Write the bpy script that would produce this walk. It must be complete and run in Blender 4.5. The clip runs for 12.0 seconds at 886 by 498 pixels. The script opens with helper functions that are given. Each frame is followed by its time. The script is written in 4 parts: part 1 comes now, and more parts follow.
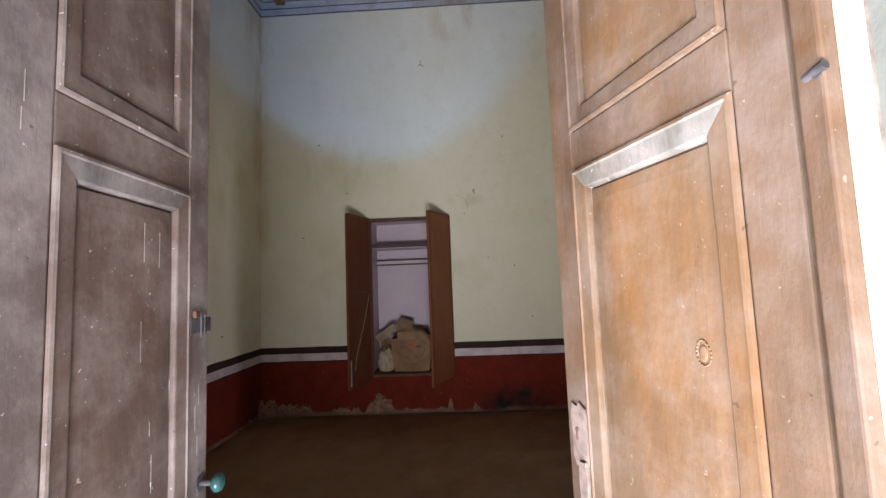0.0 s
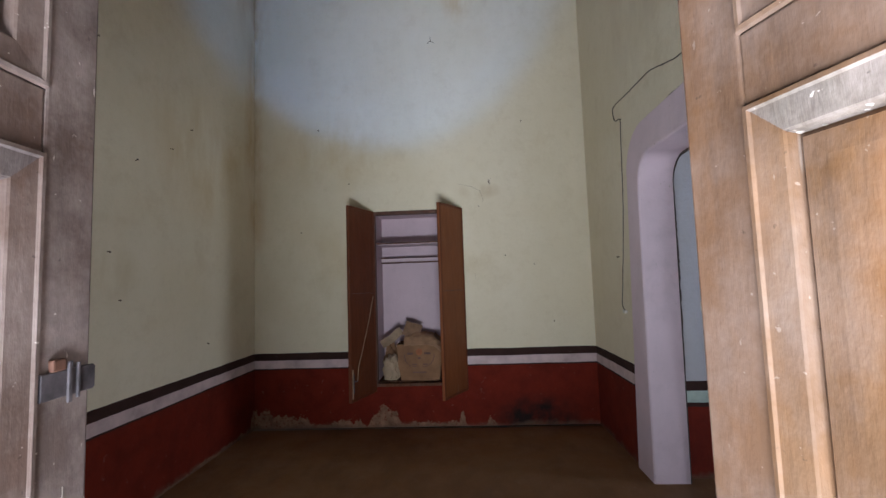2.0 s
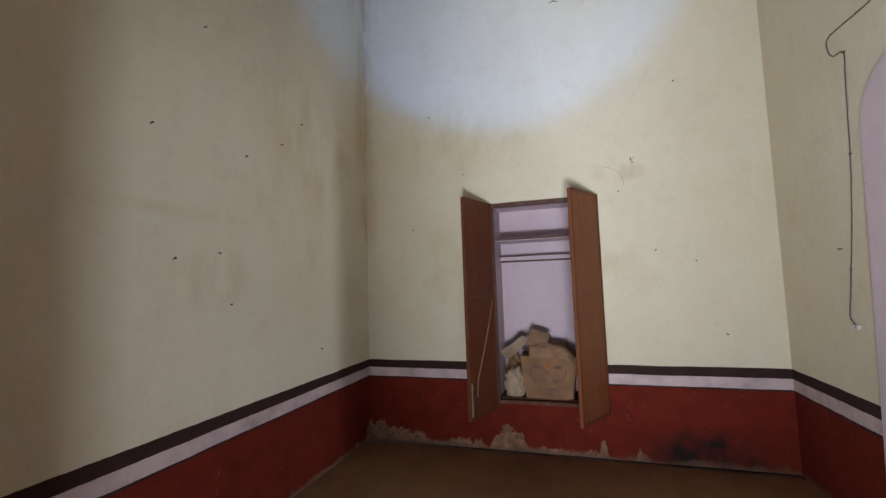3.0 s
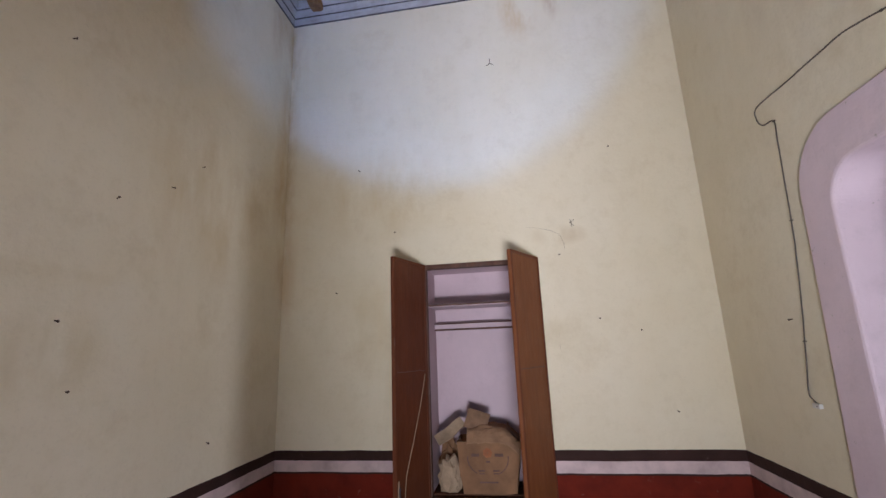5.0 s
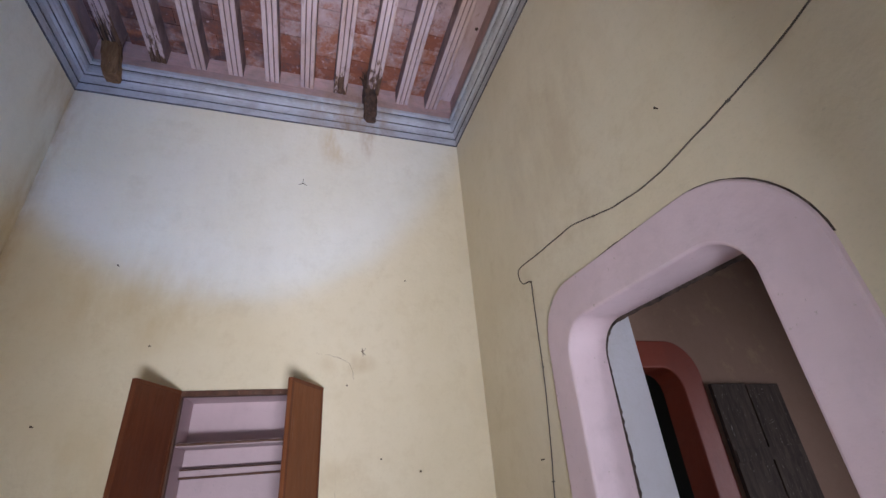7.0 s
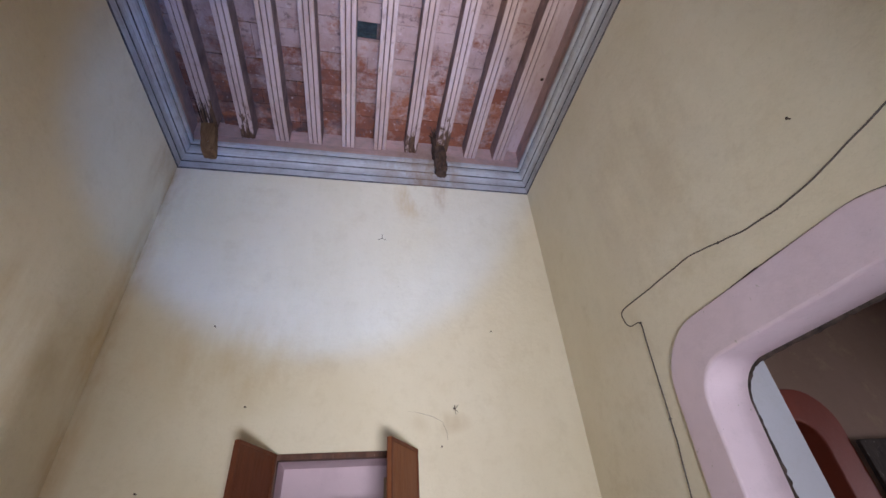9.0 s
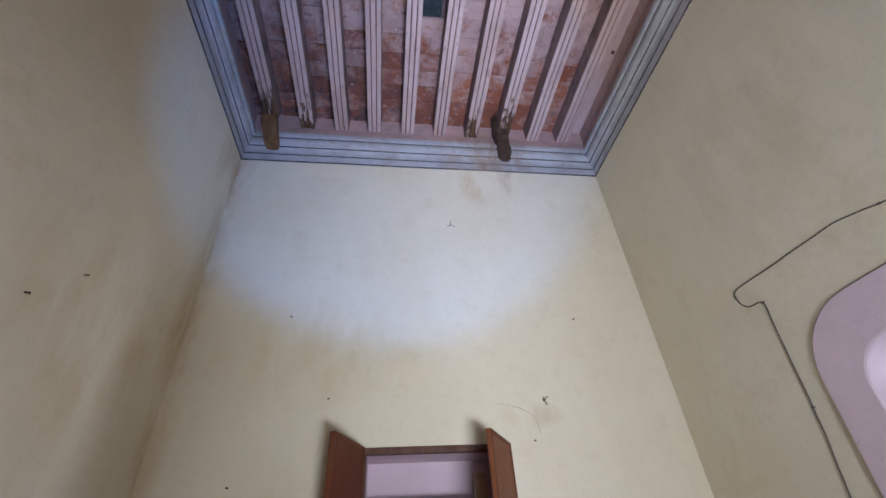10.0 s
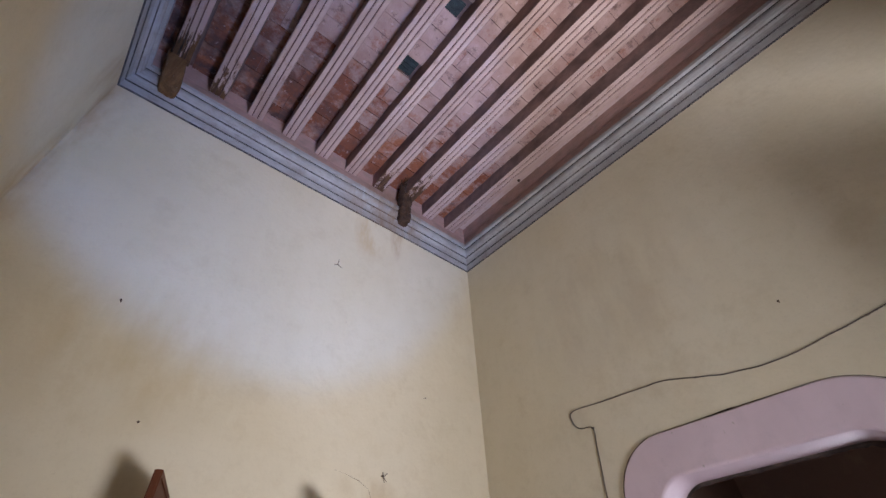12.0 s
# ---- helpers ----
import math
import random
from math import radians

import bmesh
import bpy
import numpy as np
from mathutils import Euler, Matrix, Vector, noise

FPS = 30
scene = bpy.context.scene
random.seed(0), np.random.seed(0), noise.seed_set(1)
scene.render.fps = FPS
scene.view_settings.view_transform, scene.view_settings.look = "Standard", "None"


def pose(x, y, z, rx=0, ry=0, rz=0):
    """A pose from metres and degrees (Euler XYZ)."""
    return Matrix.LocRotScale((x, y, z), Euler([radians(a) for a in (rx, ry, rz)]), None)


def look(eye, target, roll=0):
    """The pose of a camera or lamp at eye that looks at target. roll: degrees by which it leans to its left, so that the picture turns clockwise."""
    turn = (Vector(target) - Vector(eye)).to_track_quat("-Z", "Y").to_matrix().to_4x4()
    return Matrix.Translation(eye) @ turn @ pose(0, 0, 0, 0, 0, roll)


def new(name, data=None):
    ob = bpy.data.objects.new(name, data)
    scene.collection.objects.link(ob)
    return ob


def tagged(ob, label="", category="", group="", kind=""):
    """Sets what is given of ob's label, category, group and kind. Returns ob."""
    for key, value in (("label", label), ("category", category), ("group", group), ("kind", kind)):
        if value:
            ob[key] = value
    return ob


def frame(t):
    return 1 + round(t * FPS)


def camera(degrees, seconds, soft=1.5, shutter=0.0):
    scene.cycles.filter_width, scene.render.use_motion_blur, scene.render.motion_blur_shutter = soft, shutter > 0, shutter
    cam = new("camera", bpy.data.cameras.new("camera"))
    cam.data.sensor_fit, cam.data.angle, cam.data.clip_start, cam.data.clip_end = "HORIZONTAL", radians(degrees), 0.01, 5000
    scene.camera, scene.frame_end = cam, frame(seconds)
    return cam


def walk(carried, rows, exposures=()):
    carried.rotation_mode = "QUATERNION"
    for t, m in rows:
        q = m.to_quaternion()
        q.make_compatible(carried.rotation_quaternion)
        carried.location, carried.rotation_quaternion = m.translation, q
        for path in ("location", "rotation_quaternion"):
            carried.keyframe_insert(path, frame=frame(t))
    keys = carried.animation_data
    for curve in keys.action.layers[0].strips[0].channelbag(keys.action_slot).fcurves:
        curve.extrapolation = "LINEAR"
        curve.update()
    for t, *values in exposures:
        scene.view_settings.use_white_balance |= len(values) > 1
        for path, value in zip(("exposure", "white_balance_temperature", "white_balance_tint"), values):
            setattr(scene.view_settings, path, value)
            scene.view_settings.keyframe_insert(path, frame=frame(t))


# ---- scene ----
cam = camera(91.6, 12.0)
PATH = [
    (0, (0.24, -0.455, 1.407), (0.167, 1.536, 1.578), -2.2),
    (0.5, (0.215, -0.455, 1.412), (0.115, 1.535, 1.581), -2.1),
    (1, (0.174, -0.429, 1.403), (0.08, 1.562, 1.57), -2.0),
    (1.5, (0.162, -0.246, 1.405), (0.079, 1.745, 1.567), -2.0),
    (2, (0.161, 0.02, 1.46), (0.06, 2.012, 1.612), -1.9),
    (2.5, (0.061, 0.302, 1.47), (-0.374, 2.248, 1.623), -1.8),
    (4.5, (-0.091, 0.983, 1.562), (-0.814, 2.833, 1.795), -1.6),
    (5, (-0.082, 0.98, 1.54), (-0.381, 2.906, 1.985), -2.2),
    (5.5, (-0.039, 1.005, 1.548), (0.056, 2.86, 2.29), -3.9),
    (6, (-0.016, 1.01, 1.57), (0.292, 2.803, 2.4), -4.7),
    (6.5, (-0.012, 1.038, 1.577), (0.506, 2.785, 2.402), -4.6),
    (7, (-0.018, 1.048, 1.596), (0.568, 2.726, 2.514), -4.8),
    (9, (-0.294, 1.259, 1.583), (0.068, 2.841, 2.753), -4.7),
    (9.5, (-0.436, 1.413, 1.594), (-0.175, 3.009, 2.771), -3.6),
    (10, (-0.664, 1.534, 1.61), (-0.42, 3.132, 2.788), -3.7),
    (10.5, (-0.875, 1.656, 1.596), (-0.637, 3.25, 2.779), -3.3),
    (11, (-1.009, 1.791, 1.62), (-0.682, 3.364, 2.81), -1.9),
    (11.5, (-1.181, 1.849, 1.635), (-0.626, 3.247, 2.953), -1.4),
    (12, (-1.312, 1.871, 1.639), (-0.323, 2.953, 3.0), -3.0),
]
walk(cam, [(t, look(eye, target, roll)) for t, eye, target, roll in PATH],
     [(0.0, -0.35, 5650, 4), (0.5, -0.65, 5100, 6), (1.0, -0.75, 5250, 6), (1.5, -0.5, 5300, 5), (2.0, -0.25, 5500, 5), (2.7, 0.25, 5500, 5), (4.5, 0.45, 5800, 14), (5.2, 0.32, 5650, 12), (6.5, 0.4, 5400, 9), (7.2, 0.3, 5850, 13), (9.5, 0.36, 5600, 11), (10.2, 0.32, 5300, 9), (11.0, 0.15, 6200, 15), (12.0, 0.15, 5900, 14)])

# ---------------------------------------------------------------- light
world = bpy.data.worlds.new("sky")
scene.world = world
world.use_nodes = True
wn = world.node_tree.nodes
sky = wn.new("ShaderNodeTexSky")
sky.sky_type = "NISHITA"
sky.sun_disc = False
sky.sun_elevation = radians(55)
sky.sun_rotation = radians(262)
wn["Background"].inputs["Strength"].default_value = 0.12
world.node_tree.links.new(sky.outputs[0], wn["Background"].inputs["Color"])

sun = new("sun", bpy.data.lights.new("sun", "SUN"))
sun.data.energy, sun.data.angle, sun.data.color = 4.0, radians(0.5), (1.0, 0.95, 0.86)
sun.matrix_world = look((-6, -1.0, 9), (0, 0, 0))

# area lamp added for daylight bounced off sunlit ground in front of the entrance
day = new("ground_bounce_lamp", bpy.data.lights.new("ground_bounce_lamp", "AREA"))
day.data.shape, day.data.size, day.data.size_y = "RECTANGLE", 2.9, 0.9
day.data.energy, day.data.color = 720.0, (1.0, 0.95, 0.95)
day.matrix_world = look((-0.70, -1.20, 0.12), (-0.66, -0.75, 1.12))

# daylight in the outer door of the next room and in an assumed window of the far room
east = new("east_daylight", bpy.data.lights.new("east_daylight", "AREA"))
east.data.shape, east.data.size, east.data.size_y = "RECTANGLE", 0.42, 1.85
east.data.energy, east.data.color = 50.0, (0.98, 0.94, 1.0)
east.data.spread = radians(125)
east.matrix_world = look((6.32, 2.14, 0.98), (0, 2.6, 1.3))
far = new("window_daylight", bpy.data.lights.new("window_daylight", "AREA"))
far.data.shape, far.data.size, far.data.size_y = "RECTANGLE", 1.6, 1.1
far.data.energy, far.data.color = 8.0, (1.0, 0.90, 0.80)
far.matrix_world = look((1.86, 7.5, 1.6), (5.0, 7.6, 0.0))

# the electric torch that the visitor carries, as it is held most of the time
torch = new("torch_beam", bpy.data.lights.new("torch_beam", "SPOT"))
torch.data.energy, torch.data.color = 225.0, (0.145, 0.39, 1.0)
torch.data.spot_size, torch.data.spot_blend, torch.data.shadow_soft_size = radians(54), 0.35, 0.02
torch.matrix_world = look((-0.35, 1.05, 1.62), (-0.66, 4.5, 5.08))
# wide spot added as stray torch light, turned aside to brighten the right wall
spill_fill = new("torch_spill_fill", bpy.data.lights.new("torch_spill_fill", "SPOT"))
spill_fill.data.energy, spill_fill.data.color = 22.0, (0.90, 0.93, 1.0)
spill_fill.data.spot_size, spill_fill.data.spot_blend, spill_fill.data.shadow_soft_size = radians(140), 1.0, 0.03
spill_fill.matrix_world = look((-0.35, 1.05, 1.62), (1.4, 3.0, 3.2))

# ---------------------------------------------------------------- materials


class Shade:
    """A small builder of node materials; positions are world metres."""

    def __init__(self, name, rough=0.8, metal=0.0, spec=0.4):
        self.m = bpy.data.materials.new(name)
        self.m.use_nodes = True
        self.n = self.m.node_tree.nodes
        self.b = self.n["Principled BSDF"]
        self.b.inputs["Roughness"].default_value = rough
        self.b.inputs["Metallic"].default_value = metal
        self.b.inputs["Specular IOR Level"].default_value = spec
        self.pos = self.n.new("ShaderNodeNewGeometry").outputs["Position"]

    def link(self, a, b):
        self.m.node_tree.links.new(a, b)

    def put(self, socket, value):
        if isinstance(value, bpy.types.NodeSocket):
            self.link(value, socket)
        elif isinstance(value, tuple):
            socket.default_value = (*value, 1.0) if len(value) == 3 and socket.type == "RGBA" else value
        else:
            socket.default_value = value

    def local(self):
        self.pos = self.n.new("ShaderNodeTexCoord").outputs["Object"]
        return self

    def noise(self, scale, detail=4.0, stretch=(1, 1, 1), rough=0.6, seed=0.0):
        mp = self.n.new("ShaderNodeMapping")
        mp.inputs["Scale"].default_value = stretch
        mp.inputs["Location"].default_value = (seed, seed * 1.7, seed * 0.6)
        self.link(self.pos, mp.inputs["Vector"])
        t = self.n.new("ShaderNodeTexNoise")
        t.inputs["Scale"].default_value = scale
        t.inputs["Detail"].default_value = detail
        t.inputs["Roughness"].default_value = rough
        self.link(mp.outputs[0], t.inputs["Vector"])
        return t.outputs["Fac"]

    def ramp(self, fac, lo, hi, a=0.0, b=1.0):
        r = self.n.new("ShaderNodeMapRange")
        self.put(r.inputs[0], fac)
        for i, v in ((1, lo), (2, hi), (3, a), (4, b)):
            r.inputs[i].default_value = v
        return r.outputs[0]

    def math(self, op, a, b=0.0):
        q = self.n.new("ShaderNodeMath")
        q.operation = op
        self.put(q.inputs[0], a)
        self.put(q.inputs[1], b)
        return q.outputs[0]

    def mix(self, fac, a, b, kind="MIX"):
        q = self.n.new("ShaderNodeMix")
        q.data_type, q.blend_type = "RGBA", kind
        self.put(q.inputs[0], fac)
        self.put(q.inputs[6], a)
        self.put(q.inputs[7], b)
        return q.outputs[2]

    def axis(self, i):
        s = self.n.new("ShaderNodeSeparateXYZ")
        self.link(self.pos, s.inputs[0])
        return s.outputs[i]

    def blob(self, centre, size):
        """1 at the centre, 0 at the edge of an ellipsoid."""
        mp = self.n.new("ShaderNodeMapping")
        mp.vector_type = "TEXTURE"
        mp.inputs["Location"].default_value = centre
        mp.inputs["Scale"].default_value = size
        self.link(self.pos, mp.inputs["Vector"])
        ln = self.n.new("ShaderNodeVectorMath")
        ln.operation = "LENGTH"
        self.link(mp.outputs[0], ln.inputs[0])
        return self.ramp(ln.outputs["Value"], 1.0, 0.0)

    def island(self):
        return self.n.new("ShaderNodeNewGeometry").outputs["Random Per Island"]

    def done(self, colour, bump=None, depth=0.3, dist=0.01, rough=None):
        self.put(self.b.inputs["Base Color"], colour)
        if bump is not None:
            q = self.n.new("ShaderNodeBump")
            q.inputs["Strength"].default_value = depth
            q.inputs["Distance"].default_value = dist
            self.link(bump, q.inputs["Height"])
            self.link(q.outputs[0], self.b.inputs["Normal"])
        if rough is not None:
            self.put(self.b.inputs["Roughness"], rough)
        return self.m


def plain(name, colour, rough=0.7, metal=0.0, vary=0.15, scale=6.0, fine=60.0, bump=0.15, local=False):
    s = Shade(name, rough, metal)
    if local:
        s.local()
    dark = tuple(c * (1 - 1.6 * vary) for c in colour)
    light = tuple(min(1, c * (1 + vary)) for c in colour)
    big, small = s.noise(scale, 5), s.noise(fine, 3)
    c = s.mix(s.ramp(big, 0.3, 0.7), dark, light)
    c = s.mix(s.ramp(small, 0.35, 0.75, 0.0, vary), c, tuple(c * 0.6 for c in colour))
    return s.done(c, small, bump, 0.004)


PEELED = [(-2.08, 0.14), (-2.0, 0.17), (-1.84, 0.13), (-1.58, 0.11), (-1.45, 0.04), (-1.30, 0.03), (-1.20, 0.09), (-0.98, 0.08), (-0.90, 0.01), (-0.83, 0.12), (-0.74, 0.20),
          (-0.60, 0.16), (-0.56, 0.05), (-0.30, 0.05), (0.04, 0.05), (0.08, 0.18), (0.12, 0.02), (0.30, 0.01), (0.36, 0.10), (0.44, 0.0)]
CREAM = (0.71, 0.645, 0.485)


def wall_paint(name, upper, bands, stain=0.35, peel=True, marks=()):
    """Limewash over plaster with a painted dado: bands are (height of the top, colour), from the highest down."""
    s = Shade(name, 0.88, spec=0.2)
    z = s.axis(2)
    wob = s.math("ADD", z, s.ramp(s.noise(5, 2), 0, 1, -0.006, 0.006))
    wob = s.math("ADD", wob, s.ramp(s.noise(45, 2), 0, 1, -0.003, 0.003))
    c = s.mix(s.ramp(s.noise(0.9, 4, seed=3), 0.35, 0.7), upper, tuple(u * k for u, k in zip(upper, (0.92, 0.90, 0.84))))
    brush = s.noise(7, 3, (1, 1, 0.18))
    c = s.mix(s.ramp(brush, 0.35, 0.7, 0.0, 0.09), c, tuple(min(1, u * 1.2) for u in upper))
    dirt = s.ramp(s.noise(2.3, 6, rough=0.7, seed=8), 0.56, 0.78, 0.0, stain)
    c = s.mix(dirt, c, (0.46, 0.36, 0.19))
    c = s.mix(s.ramp(s.noise(28, 3, seed=5), 0.72, 0.80, 0.0, 0.35), c, (0.40, 0.33, 0.22))
    c = s.mix(s.ramp(s.noise(11, 6, rough=0.75, seed=33), 0.50, 0.72, 0.0, 0.28), c, tuple(u * k for u, k in zip(upper, (0.80, 0.76, 0.66))))
    c = s.mix(s.ramp(s.noise(60, 3, seed=37), 0.55, 0.75, 0.0, 0.22), c, tuple(u * 0.74 for u in upper))
    flow = s.ramp(s.noise(4.0, 4, (1, 1, 0.35), seed=2), 0.4, 0.65)
    for centre, size, tint, amount in marks:
        c = s.mix(s.math("MULTIPLY", s.math("MULTIPLY", s.ramp(s.blob(centre, size), 0.0, 0.6), flow), amount), c, tint)
    for top, colour in bands:
        grime = s.mix(s.ramp(s.noise(6, 5, seed=top), 0.4, 0.75), colour, tuple(k * 0.62 for k in colour))
        c = s.mix(s.math("LESS_THAN", wob, top), c, grime)
    if bands:
        scuff = s.math("MULTIPLY", s.ramp(s.noise(17, 5, seed=11), 0.66, 0.74), s.math("LESS_THAN", wob, bands[0][0]))
        c = s.mix(s.math("MULTIPLY", scuff, 0.12), c, (0.45, 0.33, 0.26))
    rel = s.noise(22, 6)
    if peel:
        # height to which the paint has come away, along the end wall and, lower, along the side walls
        foot = s.n.new("ShaderNodeValToRGB")
        s.link(s.ramp(s.axis(0), -2.1, 0.5), foot.inputs[0])
        foot.color_ramp.interpolation = "LINEAR"
        stops = PEELED
        while len(foot.color_ramp.elements) < len(stops):
            foot.color_ramp.elements.new(0.5)
        for el, (x, h) in zip(foot.color_ramp.elements, stops):
            el.position, el.color = (x + 2.1) / 2.6, (h, h, h, 1)
        high = s.math("MULTIPLY", foot.outputs[0], s.ramp(s.axis(1), 4.40, 4.47, 0.0, 1.0))
        high = s.math("ADD", high, s.math("MULTIPLY", s.ramp(s.axis(0), -2.05, -2.06), s.ramp(s.axis(1), 2.0, 4.2, 0.0, 0.045)))
        ragged = s.math("ADD", s.ramp(s.noise(9, 6, rough=0.7, seed=21), 0.25, 0.75, -0.075, 0.075), s.ramp(s.noise(45, 4, rough=0.7, seed=7), 0.25, 0.75, -0.035, 0.035))
        ragged = s.math("ADD", z, s.math("MULTIPLY", ragged, s.ramp(high, 0.0, 0.1)))
        off = s.math("MULTIPLY", s.ramp(s.math("SUBTRACT", high, ragged), 0.0, 0.012), s.ramp(high, 0.005, 0.02))
        off = s.math("MULTIPLY", off, s.ramp(s.noise(30, 5, rough=0.7, seed=3), 0.36, 0.46))
        bare = s.mix(s.ramp(s.noise(14, 5), 0.35, 0.7), (0.29, 0.165, 0.098), (0.14, 0.075, 0.044))
        c = s.mix(off, c, bare)
        soot = s.math("MULTIPLY", s.ramp(s.blob((0.84, 4.5, 0.04), (0.50, 0.4, 0.30)), 0.0, 0.5), s.ramp(s.noise(7, 5, seed=12), 0.25, 0.6))
        c = s.mix(soot, c, (0.018, 0.010, 0.008))
        splash = s.math("ADD", z, s.ramp(s.noise(8, 5, seed=13), 0.3, 0.7, 0.03, -0.03))
        c = s.mix(s.ramp(splash, 0.05, 0.0, 0.0, 0.7), c, (0.13, 0.08, 0.05))
        rel = s.math("SUBTRACT", rel, s.math("MULTIPLY", off, 0.6))
    return s.done(c, rel, 0.30, 0.012)


BLACK, PINKWHITE, RED = (0.045, 0.022, 0.018), (0.60, 0.47, 0.45), (0.145, 0.0155, 0.006)
M_WALL = wall_paint(
    "cream limewash with red dado", CREAM,
    [(0.770, BLACK), (0.695, PINKWHITE), (0.612, BLACK), (0.598, RED)],
    marks=[((0.16, 4.5, 4.62), (0.20, 0.5, 0.42), (0.50, 0.33, 0.12), 0.8),
           ((0.47, 4.5, 4.72), (0.10, 0.5, 0.30), (0.36, 0.20, 0.08), 0.9),
           ((-2.08, 4.5, 4.30), (0.20, 0.18, 0.75), (0.46, 0.34, 0.19), 0.7),
           ((-2.08, 4.5, 3.0), (0.16, 0.24, 1.6), (0.52, 0.37, 0.18), 0.75),
           ((-2.08, 4.5, 3.7), (0.035, 0.035, 1.3), (0.40, 0.28, 0.15), 0.6),
           ((-2.08, 4.35, 4.55), (0.10, 0.30, 0.55), (0.46, 0.33, 0.17), 0.6),
           ((-1.2, 4.5, 2.9), (0.9, 0.3, 0.5), (0.58, 0.47, 0.27), 0.6),
           ((-2.08, 3.6, 2.6), (0.3, 0.9, 0.7), (0.56, 0.45, 0.26), 0.6),
           ((0.33, 4.5, 2.40), (0.26, 0.3, 0.10), (0.47, 0.36, 0.20), 0.6),
           ((1.45, 3.0, 3.6), (0.3, 0.9, 0.8), (0.55, 0.47, 0.33), 0.5),
           ((-2.08, 2.35, 1.93), (0.3, 0.60, 0.05), (0.50, 0.40, 0.20), 0.3),
           ((-2.08, 2.6, 1.55), (0.3, 0.35, 0.25), (0.52, 0.43, 0.24), 0.5),
           ((-1.3, 4.5, 1.5), (0.6, 0.3, 0.8), (0.60, 0.50, 0.30), 0.5)])
# the next room's dimness is put into this darkened wall colour
M_EAST = wall_paint("stained wash of the east room darkened for dimness", (0.26, 0.170, 0.122),
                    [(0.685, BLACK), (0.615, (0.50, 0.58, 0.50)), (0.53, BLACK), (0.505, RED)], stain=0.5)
M_REVEAL = wall_paint("bluish white wash of the passage", (0.52, 0.52, 0.57),
                      [(0.685, BLACK), (0.615, (0.52, 0.62, 0.55)), (0.53, BLACK), (0.500, RED)], stain=0.15)
# darkness of the unlit rooms is put into this near-black colour
M_DARK = wall_paint("near-black wash for the unlit far room", (0.030, 0.028, 0.026), [], stain=0.1)


def oil_paint(name, colour, chip=(0.42, 0.36, 0.31)):
    s = Shade(name, 0.55, spec=0.35)
    c = s.mix(s.ramp(s.noise(1.6, 4), 0.35, 0.7), colour, tuple(k * 0.86 for k in colour))
    c = s.mix(s.ramp(s.noise(9, 5, (1, 1, 0.4), seed=4), 0.5, 0.8, 0.0, 0.25), c, tuple(k * 0.7 for k in colour))
    c = s.mix(s.ramp(s.noise(30, 4, seed=9), 0.69, 0.73, 0.0, 0.8), c, chip)
    c = s.mix(s.ramp(s.noise(5, 6, rough=0.7, seed=19), 0.55, 0.75, 0.0, 0.3), c, tuple(k * 0.62 for k in colour))
    c = s.mix(s.ramp(s.noise(75, 3, seed=29), 0.70, 0.74, 0.0, 0.6), c, tuple(k * 0.4 for k in colour))
    return s.done(c, s.noise(14, 6), 0.35, 0.012)


M_PINK = oil_paint("pink oil paint on plaster", (0.70, 0.565, 0.605))
M_REDSUR = oil_paint("red oil paint on plaster", (0.20, 0.034, 0.013), (0.08, 0.03, 0.02))
M_LILAC = oil_paint("lilac distemper", (0.58, 0.450, 0.480), (0.45, 0.38, 0.40))


def cornice_paint(name, colour, broken):
    s = Shade(name, 0.8, spec=0.2)
    grey = (0.45, 0.44, 0.445)
    c = s.mix(s.ramp(s.noise(2.0, 5), 0.35, 0.7), colour, tuple(k * 0.8 for k in colour))
    c = s.mix(s.ramp(s.noise(16, 5, seed=4), 0.52, 0.64, 0.0, broken), c, grey)
    c = s.mix(s.ramp(s.noise(5, 6, rough=0.7, seed=7), 0.42, 0.74, 0.0, 0.65), c, (0.24, 0.20, 0.175))
    c = s.mix(s.ramp(s.noise(14, 6, (0.5, 0.5, 2.5), rough=0.75, seed=17), 0.52, 0.66, 0.0, 0.45), c, (0.20, 0.175, 0.165))
    drip = s.math("MULTIPLY", s.ramp(s.blob((0.30, 4.45, 4.95), (0.55, 0.4, 0.5)), 0.0, 0.4), s.ramp(s.noise(6, 6, (1, 1, 0.3), rough=0.7, seed=9), 0.35, 0.75))
    c = s.mix(drip, c, (0.24, 0.16, 0.10))
    return s.done(c, s.noise(26, 6), 0.4, 0.01)


M_CORN = cornice_paint("grey-blue cornice paint", (0.47, 0.465, 0.465), 0.2)
M_LINE = cornice_paint("dark cornice line", (0.052, 0.050, 0.058), 0.25)
M_FRIEZE = cornice_paint("faded pink frieze wash", (0.53, 0.335, 0.295), 0.12)


def floor_mat():
    s = Shade("worn cement floor under dust", 0.75, spec=0.3)
    c = s.mix(s.ramp(s.noise(0.8, 6), 0.35, 0.7), (0.220, 0.113, 0.050), (0.250, 0.135, 0.063))
    c = s.mix(s.ramp(s.noise(4, 7, (1, 0.5, 1), rough=0.7, seed=3), 0.45, 0.75, 0.0, 0.55), c, (0.125, 0.070, 0.036))
    c = s.mix(s.ramp(s.noise(38, 4, seed=6), 0.62, 0.78, 0.0, 0.5), c, (0.30, 0.22, 0.15))
    return s.done(c, s.noise(16, 6), 0.35, 0.01, s.ramp(s.noise(3, 4), 0.3, 0.7, 0.55, 0.85))


M_FLOOR = floor_mat()


